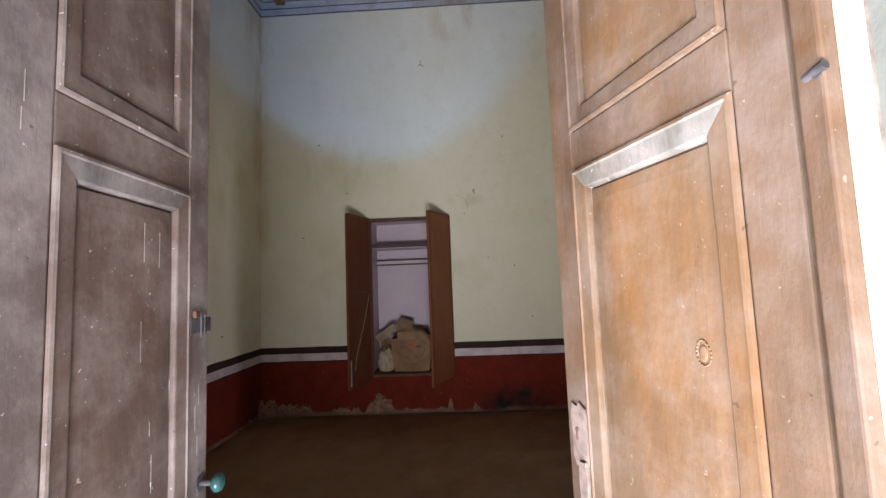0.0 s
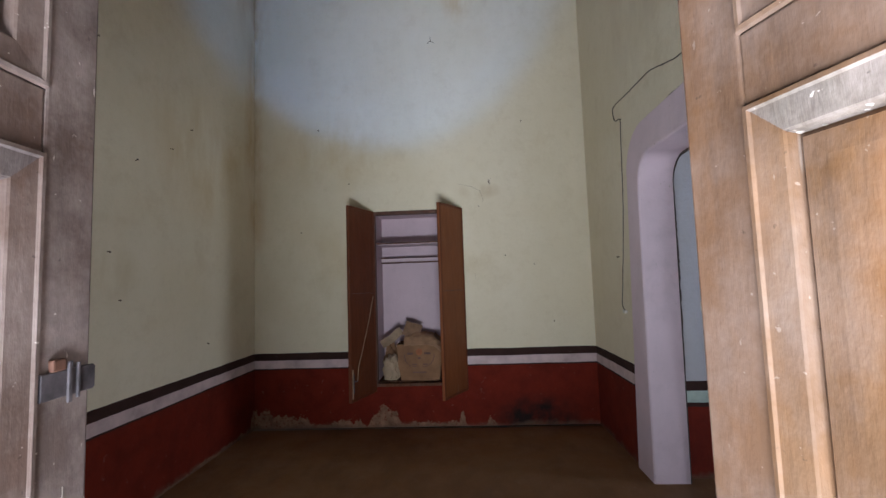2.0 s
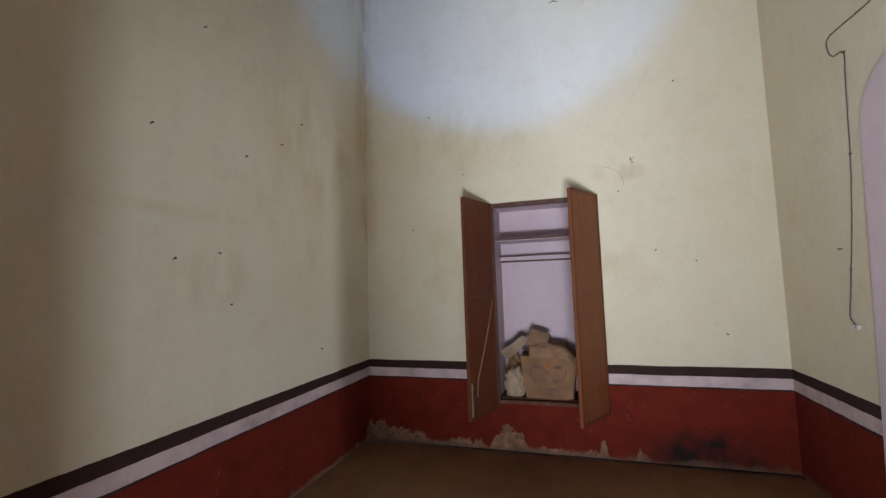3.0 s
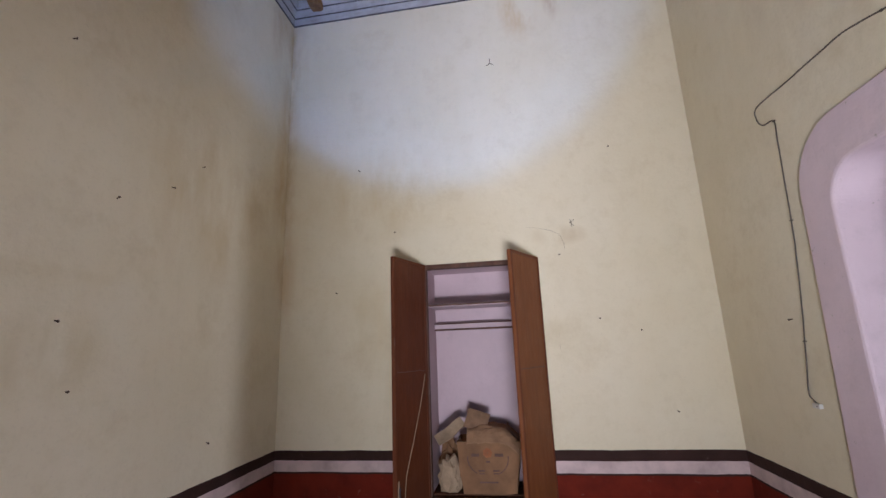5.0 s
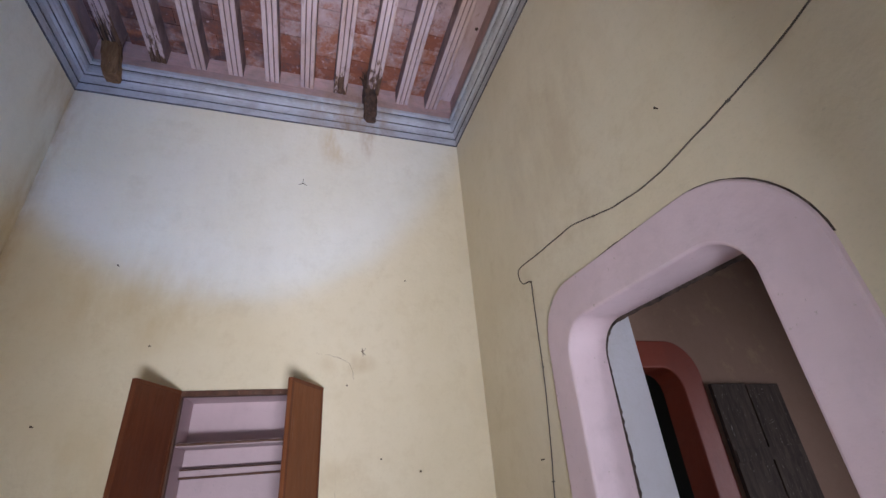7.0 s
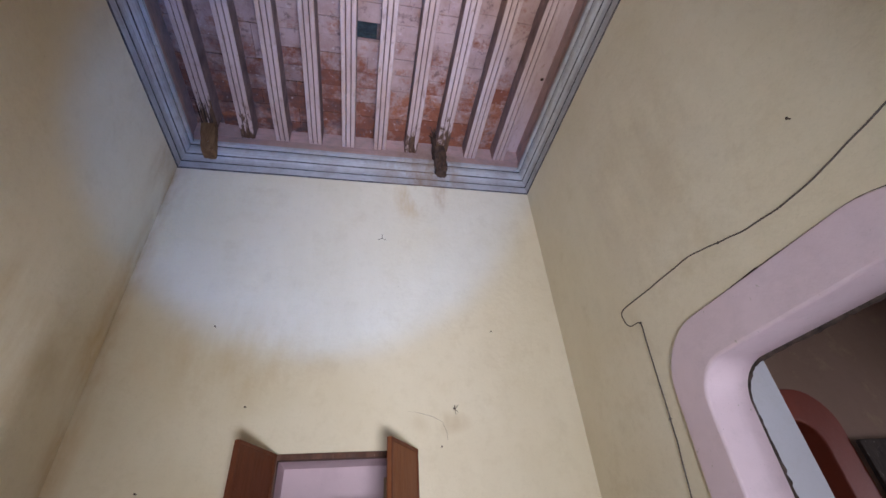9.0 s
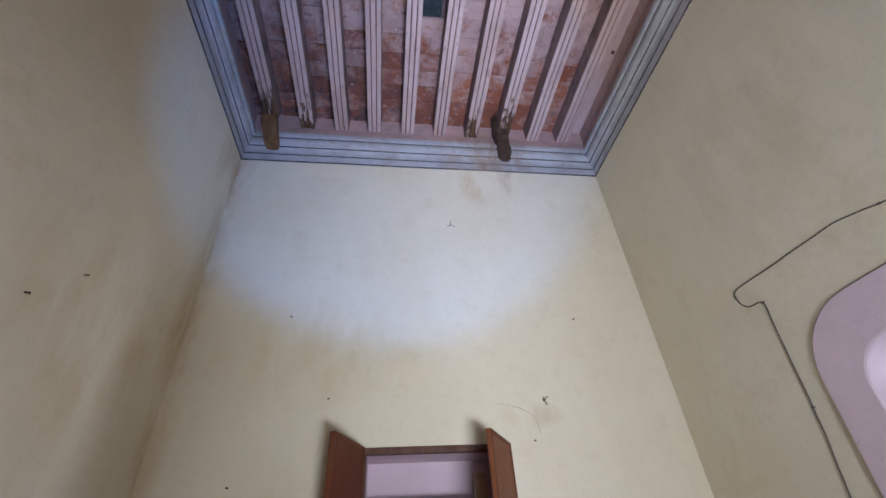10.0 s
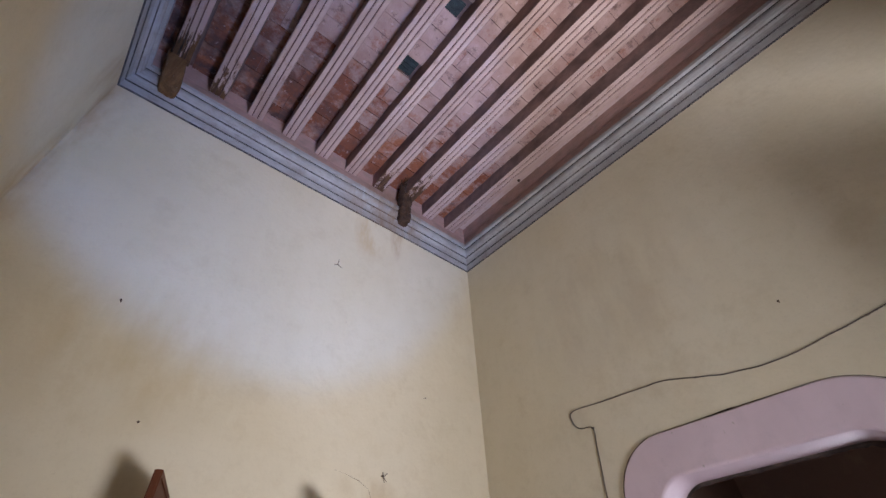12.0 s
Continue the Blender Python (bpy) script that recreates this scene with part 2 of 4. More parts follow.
def wood(name, light, dark, rough=0.6, faded=None, paint=0.0, lime=0.5, grainy=1.0, warm=None):
    """Old boards, grain along the piece's own z: faded patches, rubbed grime, scratches and splashes of lime."""
    s = Shade(name, rough + 0.08, spec=0.25).local()
    grain = s.noise(5, 6, (3, 3, 0.5), rough=0.65)
    fine = s.noise(60, 4, (5, 5, 0.25), seed=2)
    c = s.mix(s.ramp(grain, 0.25, 0.75), dark, light)
    c = s.mix(s.ramp(fine, 0.50, 0.85, 0.0, 0.09 * grainy), c, tuple(k * 0.6 for k in dark))
    c = s.mix(s.ramp(s.noise(9, 5, (3, 3, 0.15), rough=0.6, seed=51), 0.42, 0.64, 0.0, 0.40 * grainy), c, tuple(k * 0.66 for k in dark))
    c = s.mix(s.ramp(s.noise(26, 6, (3, 3, 0.10), rough=0.7, seed=52), 0.46, 0.62, 0.0, 0.32 * grainy), c, tuple(k * 0.55 for k in dark))
    c = s.mix(s.ramp(s.noise(13, 6, (1.6, 1.6, 0.3), rough=0.75, seed=57), 0.47, 0.62, 0.0, 0.40 * grainy), c, tuple(min(1, k * 1.35) for k in light))
    if warm:
        c = s.mix(s.ramp(s.noise(2.6, 5, (2.2, 2.2, 0.45), rough=0.6, seed=61), 0.46, 0.66, 0.0, 0.75), c, warm)
    if faded:
        c = s.mix(s.ramp(s.noise(3.0, 6, (1, 1, 0.6), rough=0.65, seed=5), 0.36, 0.60, 0.0, 0.70), c, faded)
        c = s.mix(s.ramp(s.noise(1.7, 4, seed=31), 0.50, 0.70, 0.0, 0.35), c, tuple(k * 0.6 for k in dark))
    dust = s.ramp(s.noise(6, 6, rough=0.7, seed=17), 0.42, 0.72, 0.0, paint)
    c = s.mix(dust, c, (0.46, 0.38, 0.345))
    # worn pale streaks down the face, short scratches, specks
    scr = s.math("MULTIPLY", s.ramp(s.noise(34, 2, (1, 1, 0.05), seed=9), 0.685, 0.71), s.ramp(s.noise(3.5, 3, seed=4), 0.50, 0.56))
    c = s.mix(s.math("MULTIPLY", scr, lime), c, (0.70, 0.62, 0.55))
    c = s.mix(s.ramp(s.noise(58, 3, (1, 1, 0.35), seed=24), 0.715, 0.735, 0.0, lime), c, (0.64, 0.56, 0.50))
    c = s.mix(s.ramp(s.noise(70, 2, seed=14), 0.715, 0.735, 0.0, lime), c, (0.70, 0.62, 0.55))
    c = s.mix(s.ramp(s.noise(48, 3, seed=44), 0.70, 0.74, 0.0, 0.55), c, tuple(k * 0.35 for k in dark))
    return s.done(c, s.math("ADD", s.math("MULTIPLY", fine, 0.12 * grainy), s.noise(24, 5, (1, 1, 0.5))), 0.45, 0.007)


M_DOOR_R = wood("sun-bleached brown door wood", (0.125, 0.069, 0.037), (0.079, 0.041, 0.021), 0.6, (0.130, 0.084, 0.059), 0.2, 0.16, 0.9, (0.174, 0.083, 0.032))
M_PANEL_R = wood("orange-brown door panel wood", (0.156, 0.083, 0.035), (0.102, 0.050, 0.021), 0.58, (0.150, 0.096, 0.061), 0.2, 0.16, 0.9, (0.218, 0.095, 0.027))
M_DOOR_L = wood("dusty brown door wood", (0.122, 0.074, 0.053), (0.081, 0.048, 0.036), 0.5, (0.141, 0.101, 0.086), 0.35, 0.55, 0.8)
# chalky wood; torchlight on the stile is put into its paler tone
M_STILE_L = wood("chalky brown door stile paled for torchlight", (0.113, 0.074, 0.057), (0.073, 0.047, 0.038), 0.6, (0.189, 0.154, 0.148), 0.5, 0.6, 0.8)
M_BLEACH = wood("bare bleached moulding", (0.170, 0.141, 0.116), (0.100, 0.072, 0.053), 0.7, (0.181, 0.165, 0.149), 0.5, 0.5, 1.2)
M_BLEACH_L = wood("chalky bleached moulding", (0.133, 0.106, 0.098), (0.081, 0.060, 0.055), 0.7, (0.158, 0.136, 0.134), 0.4, 0.5, 1.2)
M_FRAME = wood("door frame with flaking lime", (0.142, 0.091, 0.058), (0.092, 0.053, 0.033), 0.7, (0.191, 0.164, 0.138), 0.7, 0.7)
M_WORN_L = wood("rubbed dusty edge", (0.159, 0.112, 0.091), (0.099, 0.066, 0.051), 0.6, (0.199, 0.162, 0.146), 0.6, 0.8)
M_CUP = wood("brown varnished cupboard wood", (0.205, 0.072, 0.023), (0.155, 0.050, 0.016), 0.5, None, 0.02, 0.06, 0.5)
M_CUPRED = wood("red-brown varnished cupboard wood", (0.145, 0.043, 0.016), (0.105, 0.030, 0.011), 0.5, None, 0.02, 0.06, 0.5)
M_SILL = wood("worn brown sill wood", (0.135, 0.060, 0.030), (0.080, 0.034, 0.018), 0.9, None, 0.1, 0.2)
M_CUPDARK = wood("dark brown cupboard frame", (0.12, 0.052, 0.030), (0.07, 0.032, 0.020), 0.5, None, 0.1, 0.2)
M_OLD = wood("dark old plank wood", (0.075, 0.054, 0.041), (0.022, 0.016, 0.012), 0.8)
M_ROT = plain("rotted wet wood", (0.075, 0.040, 0.024), 0.9, vary=0.5, scale=14, fine=70, bump=0.8)
M_STUB = wood("raw brown log", (0.234, 0.129, 0.058), (0.117, 0.058, 0.027), 0.75)
M_STEEL = plain("dull iron", (0.095, 0.082, 0.088), 0.6, 0.3, 0.4, 25, 120)
M_PLATE = plain("painted lock plate", (0.36, 0.26, 0.22), 0.55, 0.2, 0.3, 30, 150, 0.4)
M_KNOB = plain("green glazed knob", (0.035, 0.085, 0.080), 0.12, 0.0, 0.25, 30, 90, 0.05)
M_CABLE = plain("dark cloth cable", (0.13, 0.11, 0.09), 0.7, vary=0.2)
M_WHITE = plain("white plastic", (0.62, 0.60, 0.54), 0.45, vary=0.1)
M_NAIL = plain("rusty nail", (0.10, 0.065, 0.045), 0.7, 0.5, 0.3, 60, 200)
M_CARD = plain("brown corrugated board", (0.255, 0.135, 0.064), 0.85, vary=0.2, scale=5, fine=90, local=True)
M_CARDDARK = plain("soiled board edge", (0.27, 0.160, 0.092), 0.9, vary=0.25, scale=8, local=True)
M_FLAP = plain("pale inner board", (0.34, 0.198, 0.108), 0.9, vary=0.2, scale=8, local=True)
M_PAPER = plain("crumpled wrapping paper", (0.42, 0.305, 0.195), 0.85, vary=0.22, scale=9, local=True)
M_INK = plain("faded print", (0.15, 0.085, 0.065), 0.85, vary=0.2)
M_ORANGE = plain("orange print", (0.40, 0.150, 0.060), 0.85, vary=0.2)
M_EARTH = plain("patio earth", (0.36, 0.29, 0.21), 0.95, vary=0.2, scale=2, fine=30)
M_STONE = plain("threshold stone", (0.34, 0.29, 0.24), 0.8, vary=0.2, scale=5, fine=40)
M_PLASTER = wall_paint("outer plaster", (0.20, 0.195, 0.175), [], stain=0.5, peel=False)


def beam_mat(name, rot):
    s = Shade(name, 0.8, spec=0.25)
    c = s.mix(s.ramp(s.noise(3, 5, (1, 0.4, 1)), 0.35, 0.7), (0.57, 0.43, 0.39), (0.44, 0.31, 0.275))
    c = s.mix(s.ramp(s.noise(30, 4, (1, 0.3, 1), seed=3), 0.58, 0.72, 0.0, 0.7), c, (0.30, 0.19, 0.14))
    c = s.mix(s.ramp(s.noise(7, 6, (1, 0.35, 1), rough=0.7, seed=13), 0.50, 0.70, 0.0, 0.55), c, (0.33, 0.215, 0.17))
    y = s.axis(1)
    if rot:
        edge = s.math("ADD", y, s.ramp(s.noise(9, 5, (2.5, 0.5, 1), rough=0.7, seed=rot), 0.2, 0.8, -0.5, 0.5))
        c = s.mix(s.ramp(edge, 4.5 - rot, 4.6 - rot), c, s.mix(s.noise(30, 4, (2, 0.4, 1)), (0.03, 0.016, 0.01), (0.20, 0.11, 0.06)))
    return s.done(c, s.noise(24, 5, (1, 0.2, 1)), 0.4, 0.008)


M_BEAM = beam_mat("pinkish limewashed beam", 0.0)
# beam sides get a darker brown than the washed soffits
M_BEAMSIDE = plain("darker brown beam side", (0.27, 0.175, 0.155), 0.85, vary=0.3, scale=5, fine=50, bump=0.4)
M_BEAMROT = beam_mat("limewashed beam with rotted end", 0.42)
M_BEAMROT2 = beam_mat("limewashed beam, rotted at the wall", 0.28)


def brick_ceiling_mat():
    s = Shade("brick infill under flaking wash", 0.9, spec=0.2)
    r = s.island()
    brick = s.mix(r, (0.24, 0.080, 0.042), (0.38, 0.150, 0.080))
    brick = s.mix(s.ramp(s.noise(40, 4), 0.4, 0.7, 0.0, 0.5), brick, (0.17, 0.065, 0.04))
    wash = s.mix(s.ramp(s.noise(5, 4, seed=3), 0.35, 0.7), (0.47, 0.325, 0.285), (0.33, 0.205, 0.175))
    y = s.axis(1)
    # less wash is left near the damp end wall
    keep = s.math("ADD", s.math("ADD", s.math("MULTIPLY", s.noise(6.5, 7, rough=0.66, seed=6), 0.72), s.math("MULTIPLY", s.noise(24, 6, rough=0.7, seed=2), 0.28)), s.ramp(y, 3.2, 4.05, 0.12, -0.09))
    keep = s.math("ADD", keep, s.ramp(r, 0, 1, -0.07, 0.07))
    c = s.mix(s.ramp(keep, 0.40, 0.56), brick, wash)
    damp = s.math("MULTIPLY", s.ramp(y, 3.2, 4.35), s.ramp(s.axis(0), 0.2, -1.1))
    c = s.mix(s.math("MULTIPLY", damp, s.ramp(s.noise(6, 5, seed=9), 0.35, 0.6)), c, (0.09, 0.06, 0.06))
    c = s.mix(s.ramp(s.noise(11, 6, rough=0.7, seed=15), 0.55, 0.67, 0.0, 0.75), c, (0.12, 0.075, 0.070))
    c = s.mix(s.ramp(s.noise(19, 5, seed=25), 0.62, 0.70, 0.0, 0.6), c, (0.58, 0.44, 0.41))
    return s.done(c, s.math("ADD", keep, s.noise(50, 4)), 0.5, 0.012)


M_CBRICK = brick_ceiling_mat()
M_MORTAR = plain("ceiling mortar", (0.20, 0.125, 0.11), 0.95, vary=0.3, scale=8, fine=60, bump=0.5)
# shade inside the beam grooves is put into this dark colour
M_GROOVE_SHADE = plain("beam groove darkened for shade", (0.11, 0.055, 0.048), 0.9, vary=0.4, scale=12)
M_EDGE_LINE = plain("dark uneven edge line", (0.085, 0.062, 0.050), 0.95, vary=0.5, scale=20, fine=80, bump=0.6)
M_HAIR = plain("fine wall crack", (0.34, 0.26, 0.17), 0.95, vary=0.4, scale=20)
M_CEILPATCH = plain("dark ceiling patch", (0.030, 0.042, 0.045), 0.75, vary=0.4, scale=20, fine=80, bump=0.5)
# bluish daylight on the far floor is put into its colour
M_FLOOR_BLUELIT = plain("cement floor tinted by bluish daylight", (0.10, 0.15, 0.24), 0.5, vary=0.2, scale=2, fine=30)

# ---------------------------------------------------------------- builders


def box(bm, x0, x1, y0, y1, z0, z1, bevel=0.0):
    r = bmesh.ops.create_cube(bm, size=1.0, matrix=Matrix.Translation(((x0 + x1) / 2, (y0 + y1) / 2, (z0 + z1) / 2))
                              @ Matrix.Diagonal((x1 - x0, y1 - y0, z1 - z0, 1)))
    if bevel:
        edges = {e for v in r["verts"] for e in v.link_edges}
        bmesh.ops.bevel(bm, geom=list(edges), offset=bevel, segments=2, profile=0.6, affect="EDGES")
    return bm


def cyl(bm, a, b, r0, r1=None, seg=12):
    a, b = Vector(a), Vector(b)
    d = b - a
    m = Matrix.Translation((a + b) / 2) @ d.to_track_quat("Z", "Y").to_matrix().to_4x4()
    bmesh.ops.create_cone(bm, cap_ends=True, segments=seg, radius1=r0, radius2=r0 if r1 is None else r1, depth=d.length, matrix=m)
    return bm


def prism(bm, ring, a, b, axis="x"):
    """A flat outline of (u, z) pulled from a to b along x (u is y) or y (u is x)."""
    def at(u, z, d):
        return (d, u, z) if axis == "x" else (u, d, z)
    n = len(ring)
    va = [bm.verts.new(at(u, z, a)) for u, z in ring]
    vb = [bm.verts.new(at(u, z, b)) for u, z in ring]
    fs = [bm.faces.new(va), bm.faces.new(vb)]
    for i in range(n):
        j = (i + 1) % n
        fs.append(bm.faces.new((va[i], va[j], vb[j], vb[i])))
    for f in fs[:2]:
        f.normal_update()
    bmesh.ops.triangulate(bm, faces=fs[:2], ngon_method="EAR_CLIP")
    bmesh.ops.recalc_face_normals(bm, faces=bm.faces)
    return bm


def strips(bm, loops, closed=False):
    """Quads between rows of points of equal length."""
    rows = [[bm.verts.new(p) for p in row] for row in loops]
    for a, b in zip(rows, rows[1:]):
        n = len(a)
        for i in range(n if closed else n - 1):
            j = (i + 1) % n
            bm.faces.new((a[i], a[j], b[j], b[i]))
    bmesh.ops.recalc_face_normals(bm, faces=bm.faces)
    return bm


def mesh(name, bm, material, smooth=False):
    me = bpy.data.meshes.new(name)
    bm.to_mesh(me)
    bm.free()
    for m in (material if isinstance(material, (list, tuple)) else [material]):
        me.materials.append(m)
    if smooth:
        me.polygons.foreach_set("use_smooth", [True] * len(me.polygons))
    return me


def part(name, bm, material, parent=None, label="", smooth=False):
    ob = new(name, mesh(name, bm, material, smooth))
    if parent:
        ob.parent = parent
    if label:
        tagged(ob, label)
    return ob


def structure(name, bm, material, label, category):
    return tagged(part(name, bm, material), label, category, kind="structure")


def thing(name, label, category, group="", at=None, kind=""):
    ob = new(name)
    ob.empty_display_size = 0.1
    if at is not None:
        ob.matrix_world = at
    return tagged(ob, label, category, group, kind)


def rumple(bm, amount, scale, seed=0.0):
    for v in bm.verts:
        v.co += noise.noise_vector(v.co * scale + Vector((seed, seed, seed))) * amount


def arch(y0, y1, top, r, flare0=0.0, flare1=0.0, n=9, r0=None):
    """The outline of an opening with rounded upper corners, from the foot at y1 over the top to the foot at y0."""
    pts = [(y1 + flare1, 0.0), (y1, top - r)]
    pts += [(y1 - r + r * math.cos(a), top - r + r * math.sin(a)) for a in [k * math.pi / 2 / n for k in range(1, n + 1)]]
    r0 = r if r0 is None else r0
    pts += [(y0 + r0 - r0 * math.sin(a), top - r0 + r0 * math.cos(a)) for a in [k * math.pi / 2 / n for k in range(0, n)]]
    pts += [(y0, top - r0), (y0 - flare0, 0.0)]
    return pts

# ---------------------------------------------------------------- the plan
XL, XR, YB, YF = -2.08, 1.447, 4.5, 0.09      # walls of the room
ZC, ZB, ZT = 4.788, 5.25, 5.44                # foot of the cornice, underside of beams, infill
T = 0.4

# ground, floors, threshold
bm = bmesh.new()
box(bm, -60, 60, -60, 60, -0.60, -0.10)
structure("ground", bm, M_EARTH, "pale trodden earth of the patio outside the door", "ground")
bm = bmesh.new()
box(bm, XL - T, 6.6, YF - 0.39, 4.45, -0.10, 0.0)
structure("floor", bm, M_FLOOR, "dark brown worn cement floor under dust", "floor")
bm = bmesh.new()
box(bm, 1.85, 6.6, 4.452, 12.2, -0.10, -0.002)
structure("floor_far_room", bm, M_FLOOR_BLUELIT, "cement floor of the far room, tinted as lit by bluish daylight", "floor")

# left wall
bm = bmesh.new()
box(bm, XL - T, XL, YF - 0.39, YB + T + 0.2, 0.0, 5.7)
structure("wall_west", bm, M_WALL, "cream limewashed wall with red dado and striped border", "wall")

# end wall with the cupboard niche
NX0, NX1, NZ0, NZ1, NY = -0.80, 0.135, 0.44, 2.215, 4.88
bm = bmesh.new()
box(bm, XL, NX0, YB, YB + 0.6, 0, 5.7)
box(bm, NX1, XR + 0.225, YB, YB + 0.6, 0, 5.7)
box(bm, NX0, NX1, YB, YB + 0.6, 0, NZ0)
box(bm, NX0, NX1, YB, YB + 0.6, NZ1, 5.7)
bmesh.ops.remove_doubles(bm, verts=bm.verts, dist=0.0005)
structure("wall_north", bm, M_WALL, "cream limewashed end wall with red dado and peeling plaster at its foot", "wall")
bm = bmesh.new()
box(bm, NX0, NX1, NY, YB + 0.58, NZ0, NZ1)
structure("niche_back", bm, M_LILAC, "lilac washed back of the wall niche", "wall")
bm = bmesh.new()
box(bm, NX0, NX0 + 0.02, YB + 0.05, NY, NZ0 + 0.02, NZ1 - 0.02)
box(bm, NX1 - 0.02, NX1, YB + 0.05, NY, NZ0 + 0.02, NZ1 - 0.02)
box(bm, NX0, NX1, YB + 0.05, NY, NZ1 - 0.02, NZ1)
structure("niche_lining", bm, M_LILAC, "lilac washed plaster sides of the wall niche", "wall")

# right wall: a thin arch in front of a wider, taller embrasure
DY0, DY1, DTOP = 2.0, 3.165, 2.30
AX = 1.672
ring = [(YF - 0.39, 0.0), (YF - 0.39, 5.7), (YB, 5.7), (YB, 0.0)] + arch(DY0 - 0.012, DY1 + 0.012, DTOP + 0.012, 0.2, 0.0, 0.055)
bm = prism(bmesh.new(), ring, XR, AX)
structure("wall_east", bm, M_WALL, "cream limewashed wall with a round-cornered doorway and red dado", "wall")
ring = [(-2.0, 0.0), (-2.0, 5.7), (4.25, 5.7), (4.25, 0.0), (3.30, 0.0), (3.30, 2.72), (1.86, 2.72), (1.86, 0.0)]
bm = prism(bmesh.new(), ring, AX + 0.003, 2.03)
structure("wall_passage", bm, M_REVEAL, "bluish white embrasure of the doorway with its own dado", "wall")

# front wall with the entrance
OX0, OX1, OTOP = -0.425, 0.672, 2.66
ring = [(XL, 0.0), (XL, 5.7), (XR, 5.7), (XR, 0.0), (OX1, 0.0), (OX1, OTOP), (OX0, OTOP), (OX0, 0.0)]
bm = prism(bmesh.new(), ring, YF - 0.10, YF, "y")
structure("wall_south", bm, M_WALL, "cream limewashed wall round the entrance door", "wall")
ring = [(XL - T, -0.1), (XL - T, 5.7), (XR + 0.225, 5.7), (XR + 0.225, -0.1), (OX1 + 0.004, -0.1), (OX1 + 0.004, OTOP), (OX0 - 0.02, OTOP), (OX0 - 0.02, -0.1)]
bm = prism(bmesh.new(), ring, YF - 0.39, YF - 0.102, "y")
structure("wall_outer_face", bm, M_PLASTER, "weathered pale plaster of the outer wall", "wall")
bm = bmesh.new()
box(bm, OX0 - 0.015, OX1, YF - 0.388, YF - 0.104, -0.1, 0.004, 0.008)
structure("threshold", bm, M_STONE, "worn stone threshold of the entrance door", "threshold")

# surround of the side doorway: a raised pink band that rolls into the reveal


def surround(name, mat, label, inner, outer, plane, proud, depth, axis):
    def at(u, z, d):
        return (plane + d, u, z) if axis == "x" else (u, plane + d, z)

    def mid(k):
        return [(a[0] + (b[0] - a[0]) * k, a[1] + (b[1] - a[1]) * k) for a, b in zip(inner, outer)]
    rows = [[at(u, z, 0.004) for u, z in outer], [at(u, z, -proud * 0.7) for u, z in mid(0.975)],
            [at(u, z, -proud) for u, z in mid(0.95)], [at(u, z, -proud) for u, z in mid(0.06)],
            [at(u, z, -proud * 0.8) for u, z in mid(0.025)], [at(u, z, -proud * 0.35) for u, z in mid(0.005)],
            [at(u, z, 0.02) for u, z in inner], [at(u, z, depth) for u, z in inner]]
    bm = strips(bmesh.new(), rows)
    ob = structure(name, bm, mat, label, "door surround")
    return ob


inner = arch(DY0, DY1, DTOP, 0.19, 0.0, 0.055, 18)
outer = arch(DY0 - 0.252, DY1 + 0.21, DTOP + 0.250, 0.33, 0.03, 0.14, 18, 0.45)
surround("door_surround", M_PINK, "pink painted round-cornered surround of the side doorway", inner, outer, XR, 0.020, AX + 0.002 - XR, "x")


def ragged_line(name, path, width, place, mat, label, seed, category="crack"):
    """A narrow uneven strip along a path of (u, z), moved into place by place(u, z, off)."""
    fine = []
    for (u0, z0), (u1, z1) in zip(path, path[1:]):
        n = max(1, int(math.hypot(u1 - u0, z1 - z0) / 0.025))
        fine += [(u0 + (u1 - u0) * k / n, z0 + (z1 - z0) * k / n) for k in range(n)]
    cu, cz = sum(u for u, _ in fine) / len(fine), sum(z for _, z in fine) / len(fine)
    rows = [[], [], []]
    for u, z in fine:
        d = Vector((u - cu, z - cz)).normalized()
        w = width * (0.75 + 0.9 * abs(noise.noise((u * 14, z * 14, seed))) + 0.5 * noise.noise((u * 40, z * 40, seed)))
        rows[0].append(place(u - d.x * w * 0.2, z - d.y * w * 0.2, 0.0))
        rows[1].append(place(u + d.x * w * 0.4, z + d.y * w * 0.4, 1.0))
        rows[2].append(place(u + d.x * w, z + d.y * w, 0.0))
    return structure(name, strips(bmesh.new(), rows), mat, label, category)


# dark uneven line round the outer edge of the surround
ragged_line("surround_edge_line", outer[1:-1], 0.0080, lambda u, z, o: (XR - 0.0015 - 0.002 * o, u, z), M_EDGE_LINE, "dark line along the edge of the pink surround", 2.0)
# crumbling plaster edge, its shade put into the strip's dark colour
ragged_line("reveal_edge", inner, -0.023, lambda u, z, o: (AX + 0.0035 + 0.004 * o, u, z), M_EDGE_LINE, "crumbling back edge of the doorway reveal, darkened for shade", 6.0, "edge")

# east room: end wall with the red doorway, outer walls, ceiling
EN = 4.25
RX0, RX1 = 2.42, 3.27
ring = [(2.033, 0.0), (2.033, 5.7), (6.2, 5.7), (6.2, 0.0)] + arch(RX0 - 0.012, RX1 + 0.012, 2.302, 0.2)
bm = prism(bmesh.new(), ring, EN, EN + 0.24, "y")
structure("wall_east_room_north", bm, M_EAST, "wall of the next room, coloured dim, round a red doorway", "wall")
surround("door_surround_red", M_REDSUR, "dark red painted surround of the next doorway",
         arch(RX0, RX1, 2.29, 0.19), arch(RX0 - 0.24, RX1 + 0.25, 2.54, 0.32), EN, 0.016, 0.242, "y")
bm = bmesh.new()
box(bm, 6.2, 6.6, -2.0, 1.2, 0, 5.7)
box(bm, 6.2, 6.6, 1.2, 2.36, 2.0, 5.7)
